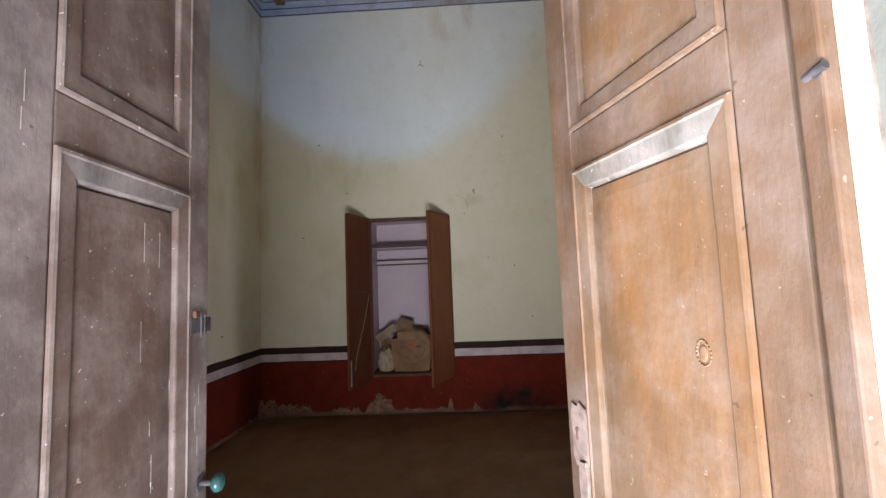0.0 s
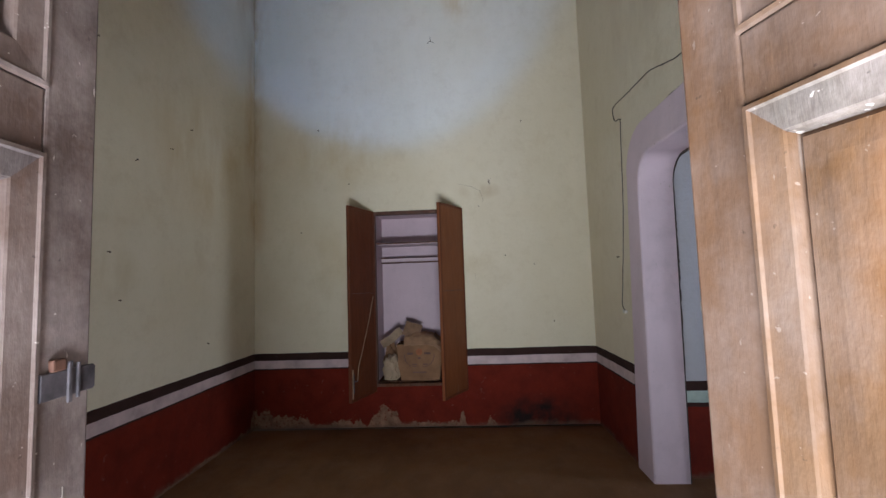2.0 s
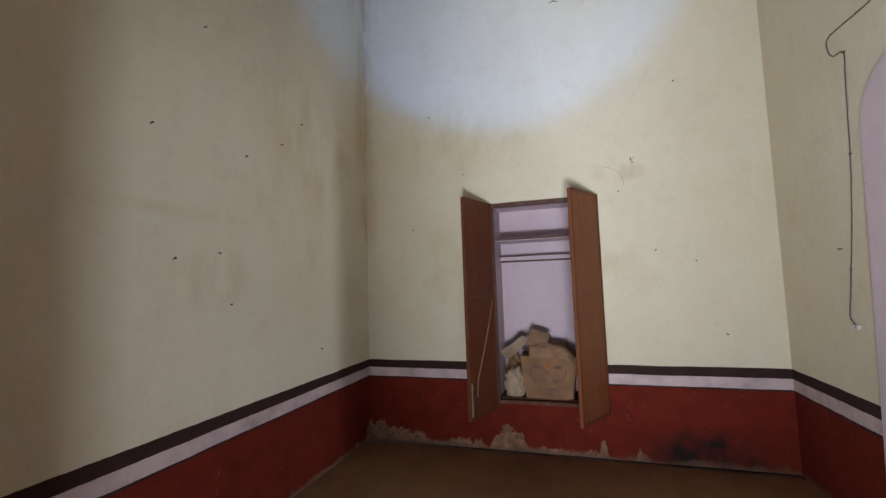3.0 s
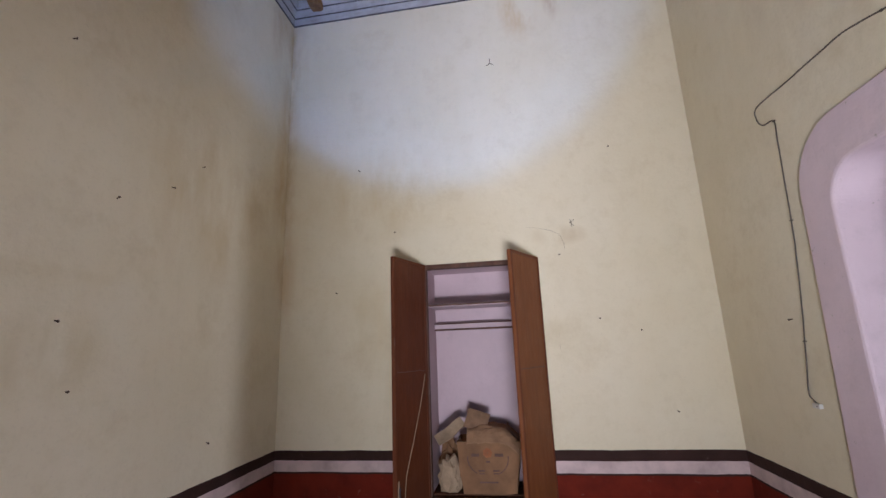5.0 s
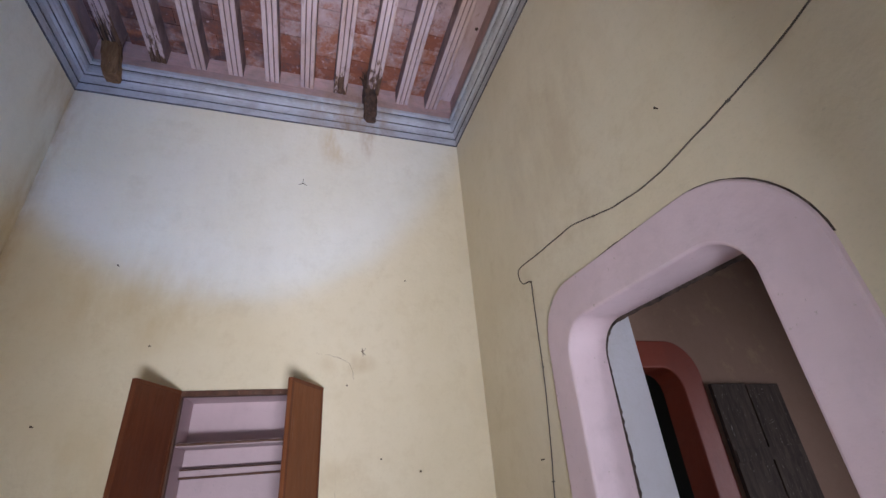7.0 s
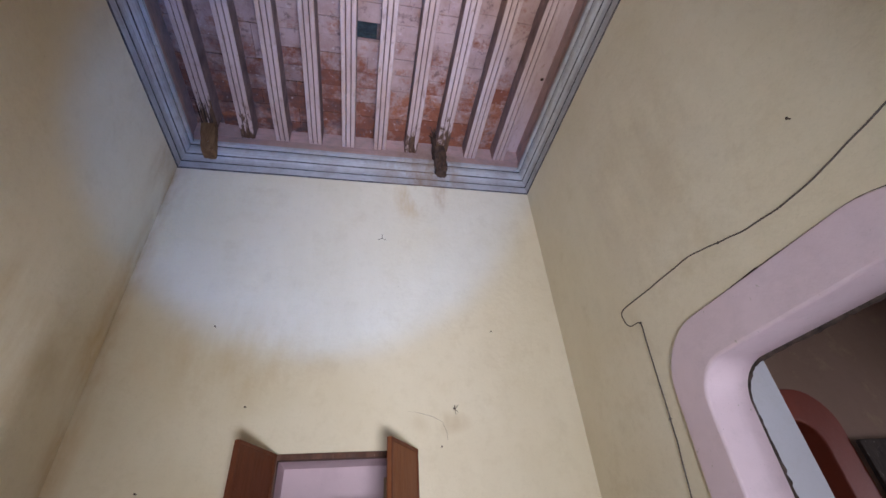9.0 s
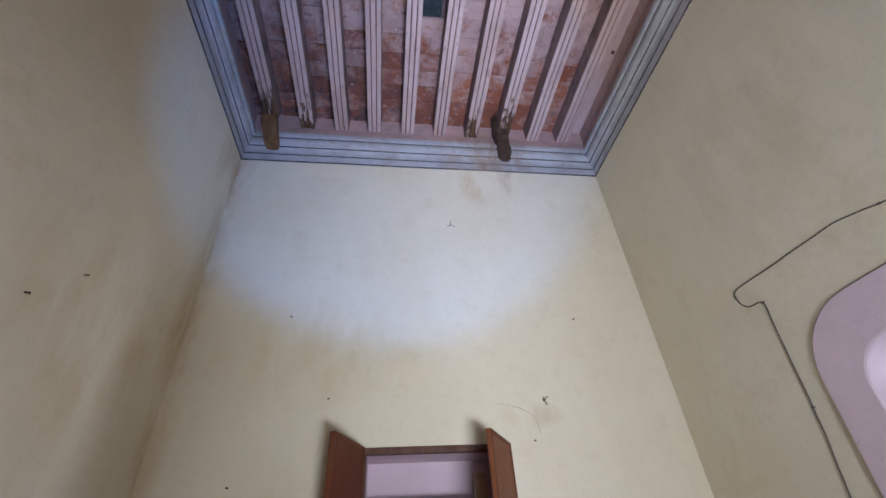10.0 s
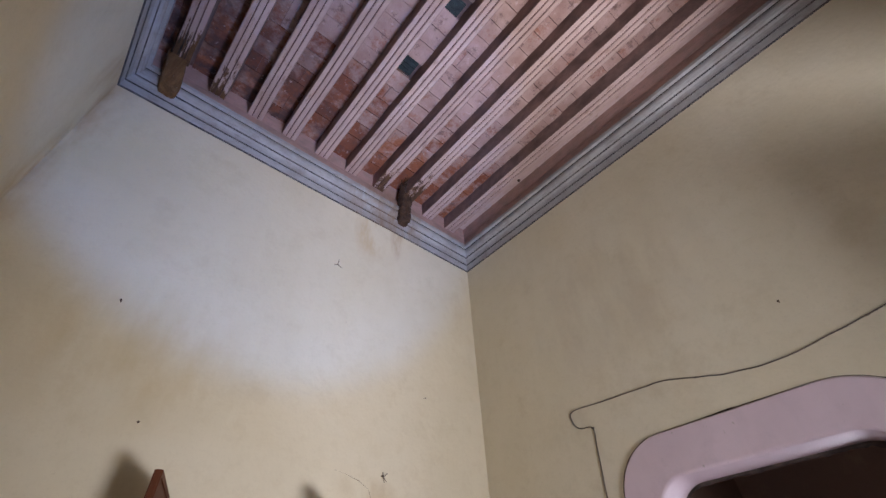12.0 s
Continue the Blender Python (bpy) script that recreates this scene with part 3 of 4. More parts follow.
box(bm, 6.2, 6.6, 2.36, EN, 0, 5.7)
structure("wall_far_east", bm, M_EAST, "wall of the next rooms, coloured dim, with an outer doorway", "wall")
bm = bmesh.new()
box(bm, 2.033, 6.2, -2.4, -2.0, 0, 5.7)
structure("wall_east_room_south", bm, M_EAST, "wall closing the next room, coloured dim", "wall")
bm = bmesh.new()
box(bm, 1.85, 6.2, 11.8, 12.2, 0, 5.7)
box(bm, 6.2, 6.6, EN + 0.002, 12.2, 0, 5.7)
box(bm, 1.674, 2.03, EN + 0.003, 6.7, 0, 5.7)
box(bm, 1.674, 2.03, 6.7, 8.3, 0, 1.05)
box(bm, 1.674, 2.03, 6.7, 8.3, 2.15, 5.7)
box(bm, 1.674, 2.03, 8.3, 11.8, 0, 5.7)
structure("wall_far_room", bm, M_DARK, "walls of the far room, darkness put into their colour", "wall")
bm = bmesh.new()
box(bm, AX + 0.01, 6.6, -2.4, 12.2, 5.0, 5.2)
structure("ceiling_east_rooms", bm, M_DARK, "ceiling of the next rooms, darkness put into its colour", "ceiling")

# ceiling of the room: brick infill between beams
BEAMS = [-1.855 + 0.3355 * k for k in range(10)]
BW = 0.066
rng = random.Random(4)


def ceiling():
    bm = bmesh.new()
    box(bm, XL - T, XR + 0.22, YF - 0.39, YB + 0.5, ZT + 0.03, ZT + 0.25)
    slab = len(bm.faces)
    gaps = list(zip([XL] + [b + BW for b in BEAMS], [b - BW for b in BEAMS] + [XR]))
    for g, (x0, x1) in enumerate(gaps):
        y = YB - 0.005
        if g == len(gaps) - 1:
            continue
        while y > YF + 0.02:
            ln = 0.165 + rng.uniform(-0.012, 0.012)
            y1 = max(y - ln + 0.0045, YF)
            cx = (x0 + x1) / 2
            hole = abs(cx + 0.377) < 0.1 and (abs((y + y1) / 2 - 3.25) < 0.085 or abs((y + y1) / 2 - 2.66) < 0.085)
            if not hole:
                dz = rng.uniform(-0.010, 0.006)
                halves = [(x0 + 0.003, x1 - 0.003)] if rng.random() < 0.88 else [(x0 + 0.003, cx - 0.002), (cx + 0.002, x1 - 0.003)]
                for a, b in halves:
                    bmesh.ops.create_cube(bm, size=1.0, matrix=Matrix.Translation(((a + b) / 2, (y + y1) / 2, ZT + 0.016 + dz))
                                          @ Matrix.Rotation(rng.uniform(-0.012, 0.012), 4, "Z") @ Matrix.Diagonal((b - a, y - y1, 0.045, 1)))
            y -= ln
    bm.faces.ensure_lookup_table()
    for i, f in enumerate(bm.faces):
        f.material_index = 1 if i < slab else 0
    return bm


structure("ceiling", ceiling(), [M_CBRICK, M_MORTAR], "brick infill ceiling with flaking pink wash", "ceiling")
bm = bmesh.new()
box(bm, BEAMS[-1] + BW + 0.002, XR, YF, YB, ZT - 0.006, ZT + 0.028)
structure("ceiling_border", bm, M_BEAM, "plain pink plaster strip beside the last beam", "ceiling")
for y in (3.25, 2.66):
    bm = bmesh.new()
    box(bm, -0.373 - 0.098, -0.373 + 0.098, y - 0.085, y + 0.085, ZT + 0.004, ZT + 0.028)
    for k in range(4):
        box(bm, -0.373 - 0.095, -0.373 + 0.095, y - 0.075 + k * 0.04, y - 0.055 + k * 0.04, ZT - 0.004, ZT + 0.006)
    tagged(part("ceiling_patch", bm, M_CEILPATCH), "dark patch where a ceiling brick is gone", "ceiling patch", "patches", kind="structure")


def beam(x, mat, y1, label):
    prof = [(-BW, ZT + 0.03), (-BW, ZB + 0.006), (-BW + 0.006, ZB), (-0.030, ZB), (-0.027, ZB + 0.010), (-0.020, ZB + 0.010), (-0.017, ZB),
            (0.017, ZB), (0.020, ZB + 0.010), (0.027, ZB + 0.010), (0.030, ZB), (BW - 0.006, ZB), (BW, ZB + 0.006), (BW, ZT + 0.03)]
    n = 26
    rows = []
    for k in range(n + 1):
        y = YF + (y1 - YF) * k / n
        wx, wz = (noise.noise((x * 3, y * 1.3, s)) * 0.006 for s in (0.0, 5.0))
        rows.append([(x + u + wx, y, z + (wz if z < ZT else 0)) for u, z in prof])
    bm = strips(bmesh.new(), rows)
    bm.faces.ensure_lookup_table()
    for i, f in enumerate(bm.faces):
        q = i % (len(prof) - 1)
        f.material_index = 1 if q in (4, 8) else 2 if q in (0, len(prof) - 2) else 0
    return tagged(part("ceiling_beam", bm, [mat, M_GROOVE_SHADE, M_BEAMSIDE]), label, "ceiling beam", "ceiling beams", kind="structure")


for i, x in enumerate(BEAMS):
    if i == 0:
        beam(x, M_BEAMROT, 4.36, "pink limewashed ceiling beam broken off before the wall")
    elif i in (1, 6):
        beam(x, M_BEAMROT2, YB, "pink limewashed ceiling beam rotted at the wall")
    elif i == 7:
        beam(x, M_BEAMROT, 4.40, "pink limewashed ceiling beam with a rotted end")
    else:
        beam(x, M_BEAM, YB, "pink limewashed ceiling beam with two grooves")

# cornice, mitred round the room, and the pink frieze over it
PROF = [(0.000, 4.783, 1), (0.008, 4.785, 1), (0.009, 4.795, 0), (0.012, 4.866, 0), (0.018, 4.869, 1), (0.019, 4.876, 0), (0.020, 4.900, 0), (0.027, 4.924, 0),
        (0.042, 4.940, 0), (0.046, 4.944, 1), (0.048, 4.952, 0), (0.064, 4.962, 0), (0.076, 4.984, 0), (0.080, 5.008, 0), (0.075, 5.032, 0), (0.068, 5.042, 0), (0.067, 5.047, 1), (0.067, 5.056, 0), (0.092, 5.062, 0), (0.092, 5.098, 0), (0.088, 5.106, 0),
        (0.082, 5.112, 2), (0.050, 5.235, 2), (0.036, 5.250, 2), (0.030, 5.462, 2)]


def sweep(prof):
    bm = bmesh.new()
    rows, n = [], 30
    for d, z, _ in prof:
        x0, x1, y0, y1 = XL + d, XR - d, YF + d, YB - d
        row = []
        for (ax, ay), (bx, by) in (((x0, y0), (x1, y0)), ((x1, y0), (x1, y1)), ((x1, y1), (x0, y1)), ((x0, y1), (x0, y0))):
            for k in range(n):
                px, py = ax + (bx - ax) * k / n, ay + (by - ay) * k / n
                row.append((px, py, z + 0.006 * noise.noise((px * 1.5, py * 1.5, 3.0)) + (0.018 * noise.noise((px * 7, py * 7, 1.0)) if 5.2 < z < 5.4 else 0)))
        rows.append(row)
    rows = [[bm.verts.new(p) for p in row] for row in rows]
    for j, (a, b) in enumerate(zip(rows, rows[1:])):
        for i in range(len(a)):
            k = (i + 1) % len(a)
            f = bm.faces.new((a[i], a[k], b[k], b[i]))
            f.material_index = prof[j + 1][2] if prof[j + 1][2] == 2 or prof[j][2] != 1 else 1
    bmesh.ops.recalc_face_normals(bm, faces=bm.faces)
    return bm


structure("cornice", sweep(PROF), [M_CORN, M_LINE, M_FRIEZE], "grey-blue moulded plaster cornice with dark lines and pink frieze", "cornice")

# fine cracks in the plaster over the cupboard
ragged_line("plaster_crack", [(0.08, 2.485), (0.17, 2.470), (0.26, 2.445), (0.335, 2.405), (0.362, 2.34), (0.372, 2.25)], 0.0035, lambda u, z, o: (u, YB - 0.001 - 0.001 * o, z), M_HAIR, "fine brown crack in the plaster over the cupboard", 9.0)
ragged_line("plaster_crack", [(0.245, 1.86), (0.262, 1.62), (0.255, 1.35), (0.270, 1.15)], 0.0022, lambda u, z, o: (u, YB - 0.001 - 0.001 * o, z), M_HAIR, "fine brown crack in the plaster beside the cupboard", 4.0)

# ---------------------------------------------------------------- entrance door
DH = 2.60


def jamb(name, x0, x1, y0, y1, z0, z1):
    bm = bmesh.new()
    box(bm, x0, x1, y0, y1, z0, z1, 0.005)
    return bm


frame_ob = thing("door_frame", "flaking wooden frame of the entrance door", "door frame", kind="structure")
part("jamb", jamb("jamb", 0.6725, 0.74, -0.012, 0.072, 0.0, DH + 0.05), M_FRAME, frame_ob)
part("jamb", jamb("jamb", -0.50, -0.4255, -0.012, 0.072, 0.0, DH + 0.05), M_FRAME, frame_ob)
part("head", jamb("head", -0.425, 0.672, -0.012, 0.072, DH + 0.005, DH + 0.058), M_FRAME, frame_ob)
bm = bmesh.new()
box(bm, 0.652, 0.6735, 0.022, 0.060, 0.004, DH, 0.004)
part("stop_bead", bm, M_DOOR_R, frame_ob, "brown stop bead")
bm = bmesh.new()
cyl(bm, (0.674, 0.036, 1.632), (0.650, 0.030, 1.632), 0.010, 0.008, 10)
cyl(bm, (0.652, 0.018, 1.634), (0.652, 0.046, 1.630), 0.006, 0.005, 10)
rumple(bm, 0.003, 60)
part("bolt", bm, M_STEEL, frame_ob, "bent iron bolt")


def leaf(name, hinge, free, length, side, wood_mat, stile_mat, panel_mat, worn, top_mat, label, stiles, rail):
    """A framed leaf; its own x runs from the hinge to the free edge, y is out of the shown face, z up."""
    h, f = Vector(hinge), Vector(free)
    d = (f - h).normalized()
    face = Vector((d.y, -d.x)) * side
    m = Matrix(((d.x, face.x, 0, h.x), (d.y, face.y, 0, h.y), (0, 0, 1, 0.012), (0, 0, 0, 1)))
    ob = thing(name, label, "door", "entrance door leaves", at=m, kind="structure")
    th = 0.042
    stile, inner_x = stiles[0], length - stiles[1]
    rails = [(0.0, 0.22), rail, (2.46, DH - 0.02)]
    for x0, x1 in ((0, stile), (inner_x, length)):
        bm = bmesh.new()
        box(bm, x0, x1, -th, 0, 0, DH - 0.02, 0.004)
        part("stile", bm, stile_mat, ob)
    for z0, z1 in rails:
        bm = bmesh.new()
        box(bm, stile + 0.001, inner_x - 0.001, -th, -0.001, z0, z1, 0.003)
        part("rail", bm, wood_mat, ob)
    for k, (z0, z1) in enumerate(((0.22, rail[0]), (rail[1], 2.46))):
        a, b = stile, inner_x
        # moulding: four mitred runs of a bolection profile
        prof = [(0.0, 0.000), (0.002, 0.006), (0.008, 0.0070), (0.011, 0.0036), (0.028, 0.0025), (0.046, 0.0010), (0.049, -0.0010), (0.051, -0.008), (0.053, -0.018)]
        runs = (((a, z0), (b, z0), (0, 1), "rail_moulding"), ((b, z0), (b, z1), (-1, 0), "side_moulding"),
                ((b, z1), (a, z1), (0, -1), "rail_moulding"), ((a, z1), (a, z0), (1, 0), "side_moulding"))
        for q, (p0, p1, inn, nm) in enumerate(runs):
            along = Vector((p1[0] - p0[0], p1[1] - p0[1])).normalized()
            rows = []
            for w, o in prof:
                rows.append([(p0[0] + along.x * w + inn[0] * w, o, p0[1] + along.y * w + inn[1] * w),
                             (p1[0] - along.x * w + inn[0] * w, o, p1[1] - along.y * w + inn[1] * w)])
            bm = strips(bmesh.new(), rows)
            bare = nm == "rail_moulding" and k == 0 and q == 2
            bm.faces.ensure_lookup_table()
            bm.faces[1].material_index = 1
            part("moulding", bm, [top_mat if bare else (panel_mat if k == 0 else wood_mat), worn], ob, "moulding worn paler than the leaf" if bare else "", smooth=False)
        # fielded panel
        bm = bmesh.new()
        x0, x1, y0, y1 = a + 0.049, b - 0.049, z0 + 0.049, z1 - 0.049
        ring = [(0.0, -0.020), (0.006, -0.014), (0.010, -0.0095), (0.030, -0.008), (0.036, -0.0075)]
        rows = [[(x0 + w, o, y0 + w), (x1 - w, o, y0 + w), (x1 - w, o, y1 - w), (x0 + w, o, y1 - w)] for w, o in ring]
        strips(bm, rows, True)
        bm.verts.ensure_lookup_table()
        bm.faces.new(bm.verts[-4:])
        box(bm, a, b, -th + 0.008, -0.022, z0, z1)
        bmesh.ops.recalc_face_normals(bm, faces=bm.faces)
        part("panel", bm, panel_mat, ob)
    for z in (0.3, 1.3, 2.3):
        bm = bmesh.new()
        cyl(bm, (-0.003, -th - 0.004, z), (-0.003, -th - 0.004, z + 0.09), 0.006, None, 10)
        part("hinge", bm, M_STEEL, ob, "iron butt hinge")
    return ob


leaf_r = leaf("door_1", (0.659, 0.076), (0.495, 0.660), 0.607, -1, M_DOOR_R, M_DOOR_R, M_PANEL_R, M_PANEL_R, M_BLEACH, "sun-bleached brown panelled door leaf standing ajar", (0.080, 0.094), (1.656, 1.750))
leaf_l = leaf("door_2", (-0.409, 0.093), (-0.436, 0.679), 0.587, 1, M_DOOR_L, M_STILE_L, M_DOOR_L, M_WORN_L, M_BLEACH_L, "dusty brown panelled door leaf standing open", (0.113, 0.089), (1.650, 1.743))

# lock plate with keyhole and an escutcheon below, on the bleached leaf
bm = bmesh.new()
outline = [(-0.034, -0.075), (0.016, -0.080), (0.030, -0.060), (0.027, -0.015), (0.033, 0.035), (0.024, 0.062), (0.004, 0.058), (-0.006, 0.070), (-0.030, 0.060), (-0.038, 0.040), (-0.035, -0.02)]
prism(bm, outline, 0.0, 0.006, "y")
for v in bm.verts:
    v.co.x += 0.550
    v.co.z += 1.040
plate = part("lock_plate", bm, M_PLATE, leaf_r, "worn iron lock plate")
bm = bmesh.new()
cyl(bm, (0.556, 0.0062, 1.045), (0.556, 0.0085, 1.045), 0.006, None, 12)
box(bm, 0.553, 0.559, 0.0062, 0.0085, 1.022, 1.044)
part("keyhole", bm, M_INK, plate, "black keyhole")
bm = bmesh.new()
outline = [(-0.018, -0.07), (0.010, -0.06), (0.016, 0.0), (0.012, 0.05), (-0.012, 0.055), (-0.02, 0.02)]
prism(bm, outline, 0.0, 0.012, "y")
for v in bm.verts:
    v.co.x += 0.535
    v.co.z += 0.925
part("escutcheon", bm, M_PLATE, leaf_r, "bent plate under the lock")
# knot in the panel
bm = bmesh.new()
bmesh.ops.create_uvsphere(bm, u_segments=14, v_segments=8, radius=0.011, matrix=Matrix.Translation((0.178, -0.0075, 1.274)) @ Matrix.Diagonal((0.8, 0.2, 1.2, 1)))
for k in range(18):
    a, b = k * math.tau / 18, (k + 1) * math.tau / 18
    cyl(bm, (0.178 + 0.014 * math.cos(a), -0.0076, 1.274 + 0.020 * math.sin(a)), (0.178 + 0.014 * math.cos(b), -0.0076, 1.274 + 0.020 * math.sin(b)), 0.0018, None, 6)
rumple(bm, 0.002, 70)
part("knot", bm, M_PANEL_R, leaf_r, "worn knot in the panel", True)

# latch strap and knob of the dusty leaf
bm = bmesh.new()
box(bm, 0.500, 0.590, 0.001, 0.006, 1.300, 1.338, 0.0015)
box(bm, 0.586, 0.592, -0.035, 0.006, 1.302, 1.336, 0.0015)
latch = part("latch_strap", bm, M_STEEL, leaf_l, "dull iron latch strap")
bm = bmesh.new()
box(bm, 0.540, 0.547, 0.006, 0.010, 1.290, 1.350, 0.0015)
box(bm, 0.556, 0.561, 0.006, 0.010, 1.294, 1.346, 0.0015)
part("keeper", bm, M_STEEL, latch)
bm = bmesh.new()
box(bm, 0.514, 0.536, 0.0005, 0.010, 1.3385, 1.356, 0.003)
part("latch_block", bm, M_CUPDARK, latch, "small brown wooden block on the latch")
bm = bmesh.new()
cyl(bm, (0.556, 0.0, 0.925), (0.556, 0.004, 0.925), 0.020, 0.020, 18)
cyl(bm, (0.556, 0.004, 0.925), (0.556, 0.034, 0.925), 0.008, 0.007, 14)
rose = part("knob_rose", bm, M_STEEL, leaf_l, "iron knob rose")
bm = bmesh.new()
bmesh.ops.create_uvsphere(bm, u_segments=20, v_segments=12, radius=0.023, matrix=Matrix.Translation((0.556, 0.046, 0.925)) @ Matrix.Diagonal((1, 0.72, 1, 1)))
part("knob", bm, M_KNOB, leaf_l, "green glazed door knob", True)

# runs of lime down the dusty leaf
for x, z, ln, w in ((0.345, 1.47, 0.085, 0.0022), (0.395, 1.46, 0.080, 0.0030), (0.340, 1.26, 0.085, 0.0016), (0.380, 0.98, 0.080, 0.0022), (0.372, 1.10, 0.030, 0.0018), (0.352, 1.60, 0.022, 0.0020), (0.530, 1.06, 0.06, 0.0022), (0.060, 1.70, 0.05, 0.0016), (0.057, 1.655, 0.035, 0.0014), (0.545, 1.12, 0.05, 0.0022), (0.540, 1.00, 0.045, 0.0025)):
    bm = bmesh.new()
    front = 0.0005 if x > 0.5 or x < 0.08 else -0.0072
    box(bm, x, x + w, front - 0.002, front + 0.0008, z, z + ln, 0.0004)
    part("lime_run", bm, M_BLEACH, leaf_l, "white run of lime")

# ---------------------------------------------------------------- wall cupboard
cup = thing("wall_cupboard", "brown wooden wall cupboard with both doors open", "cupboard", at=Matrix.Translation((0, YB, 0)))


def cpart(name, mat, boxes, parent=cup, label="", bevel=0.003):
    bm = bmesh.new()
    for b in boxes:
        box(bm, *b, bevel)
    return part(name, bm, mat, parent, label)


cpart("frame_head", M_CUPDARK, [(NX0 - 0.012, NX1 + 0.012, -0.014, 0.045, NZ1 - 0.032, NZ1 + 0.006)])
cpart("frame_post", M_CUPDARK, [(NX0 - 0.012, NX0 + 0.022, -0.014, 0.045, NZ0 + 0.002, NZ1 - 0.034)])
cpart("frame_post", M_CUPDARK, [(NX1 - 0.022, NX1 + 0.012, -0.014, 0.045, NZ0 + 0.002, NZ1 - 0.034)])
cpart("frame_sill", M_SILL, [(NX0 - 0.012, NX1 + 0.012, -0.020, 0.045, NZ0 - 0.030, NZ0 + 0.001)])
cpart("bottom_board", M_SILL, [(NX0 + 0.022, NX1 - 0.022, 0.046, NY - YB - 0.002, NZ0 - 0.002, NZ0 + 0.012)])
cpart("shelf", M_LILAC, [(NX0 + 0.021, NX1 - 0.021, 0.06, NY - YB - 0.002, 1.872, 1.898)], label="lilac painted shelf board")
cpart("shelf_edge", M_CUPDARK, [(NX0 + 0.021, NX1 - 0.021, 0.050, 0.059, 1.878, 1.894)], label="brown front edge of the shelf")
cpart("rail", M_LILAC, [(NX0 + 0.021, NX1 - 0.021, NY - YB - 0.065, NY - YB - 0.002, 1.700, 1.738)], label="lilac painted hanging rail")
for z0, z1 in ((1.684, 1.699), (1.739, 1.747)):
    cpart("rail_edge", M_CUPDARK, [(NX0 + 0.021, NX1 - 0.021, NY - YB - 0.074, NY - YB - 0.002, z0, z1)], label="brown edge of the hanging rail")


def cup_door(hinge, tip, label, side, mat):
    h, t = Vector(hinge), Vector(tip)
    d = (t - h).normalized()
    length = 0.46
    m = Matrix(((d.x, d.y * side, 0, h.x), (d.y, -d.x * side, 0, h.y - YB), (0, 0, 1, 0), (0, 0, 0, 1)))
    bm = bmesh.new()
    z0, z1 = 0.365, 2.222
    box(bm, 0.0, length, -0.011, 0.011, z0, z1, 0.004)
    body = part("door", bm, mat, cup, label)
    body.matrix_local = m
    bm = bmesh.new()
    for s in (-1, 1):
        ys = sorted((s * 0.0112, s * 0.016))
        box(bm, 0.002, 0.022, *ys, z0 + 0.002, z1 - 0.002)
        box(bm, length - 0.022, length - 0.002, *ys, z0 + 0.002, z1 - 0.002)
        box(bm, 0.023, length - 0.023, *ys, z0 + 0.002, z0 + 0.024)
        box(bm, 0.023, length - 0.023, *ys, z1 - 0.024, z1 - 0.002)
    part("edge_bead", bm, M_CUPRED, body)
    for z in (0.55, 1.3, 2.05):
        bm = bmesh.new()
        cyl(bm, (-0.004, 0, z - 0.035), (-0.004, 0, z + 0.035), 0.006)
        part("hinge", bm, M_STEEL, body)
    # split across the board
    bm = bmesh.new()
    pts = [(0.03 + k * 0.044, 1.370 + 0.012 * noise.noise((k * 1.3, side, 0)) + 0.006 * k / 9) for k in range(10)]
    for s in (-1, 1):
        rows = [[(x, s * 0.0116, z - 0.0035) for x, z in pts], [(x, s * 0.0118, z + 0.0035) for x, z in pts]]
        strips(bm, rows)
    part("split", bm, M_INK, body, "dark split across the door board")
    return body


door_a = cup_door((NX0, YB - 0.016), (-0.942, 4.065), "open cupboard door with a latch and a hanging cord", 1, M_CUPRED)
door_b = cup_door((NX1, YB - 0.016), (-0.075, 4.09), "half open cupboard door", -1, M_CUP)
# hook and eye on the second door
bm = bmesh.new()
cyl(bm, (0.40, -0.012, 1.375), (0.33, -0.022, 1.370), 0.003)
bmesh.ops.create_uvsphere(bm, u_segments=8, v_segments=6, radius=0.009, matrix=Matrix.Translation((0.40, -0.016, 1.375)))
part("hook", bm, M_STEEL, door_b, "small iron hook")
# latch with flaked white paint at the foot of the first door
bm = bmesh.new()
box(bm, 0.430, 0.446, -0.022, -0.0165, 0.40, 0.67, 0.002)
rumple(bm, 0.004, 30)
part("bolt_plate", bm, M_PAPER, door_a, "bolt plate with flaked pale paint")
bm = bmesh.new()
cyl(bm, (0.438, -0.028, 0.45), (0.438, -0.028, 0.63), 0.006)
cyl(bm, (0.438, -0.028, 0.56), (0.405, -0.047, 0.56), 0.006)
part("bolt", bm, M_STEEL, door_a, "iron slide bolt")


def tube(name, pts, radius, mat, parent=None, label="", cyclic=False):
    cu = bpy.data.curves.new(name, "CURVE")
    cu.dimensions, cu.bevel_depth, cu.bevel_resolution, cu.resolution_u = "3D", radius, 2, 6
    sp = cu.splines.new("POLY")
    sp.points.add(len(pts) - 1)
    for p, c in zip(sp.points, pts):
        p.co = (*c, 1)
    tmp = bpy.data.objects.new(name, cu)
    scene.collection.objects.link(tmp)
    me = bpy.data.meshes.new_from_object(tmp.evaluated_get(bpy.context.evaluated_depsgraph_get()))
    bpy.data.objects.remove(tmp)
    me.materials.clear()
    me.materials.append(mat)
    ob = new(name, me)
    if parent:
        ob.parent = parent
    if label:
        ob["label"] = label
    return ob


tube("cord", [(0.05, -0.019, 1.34), (0.14, -0.024, 1.12), (0.25, -0.024, 0.88), (0.35, -0.024, 0.68), (0.405, -0.047, 0.56)], 0.003, M_PAPER, door_a, "pale cord hanging on the door")

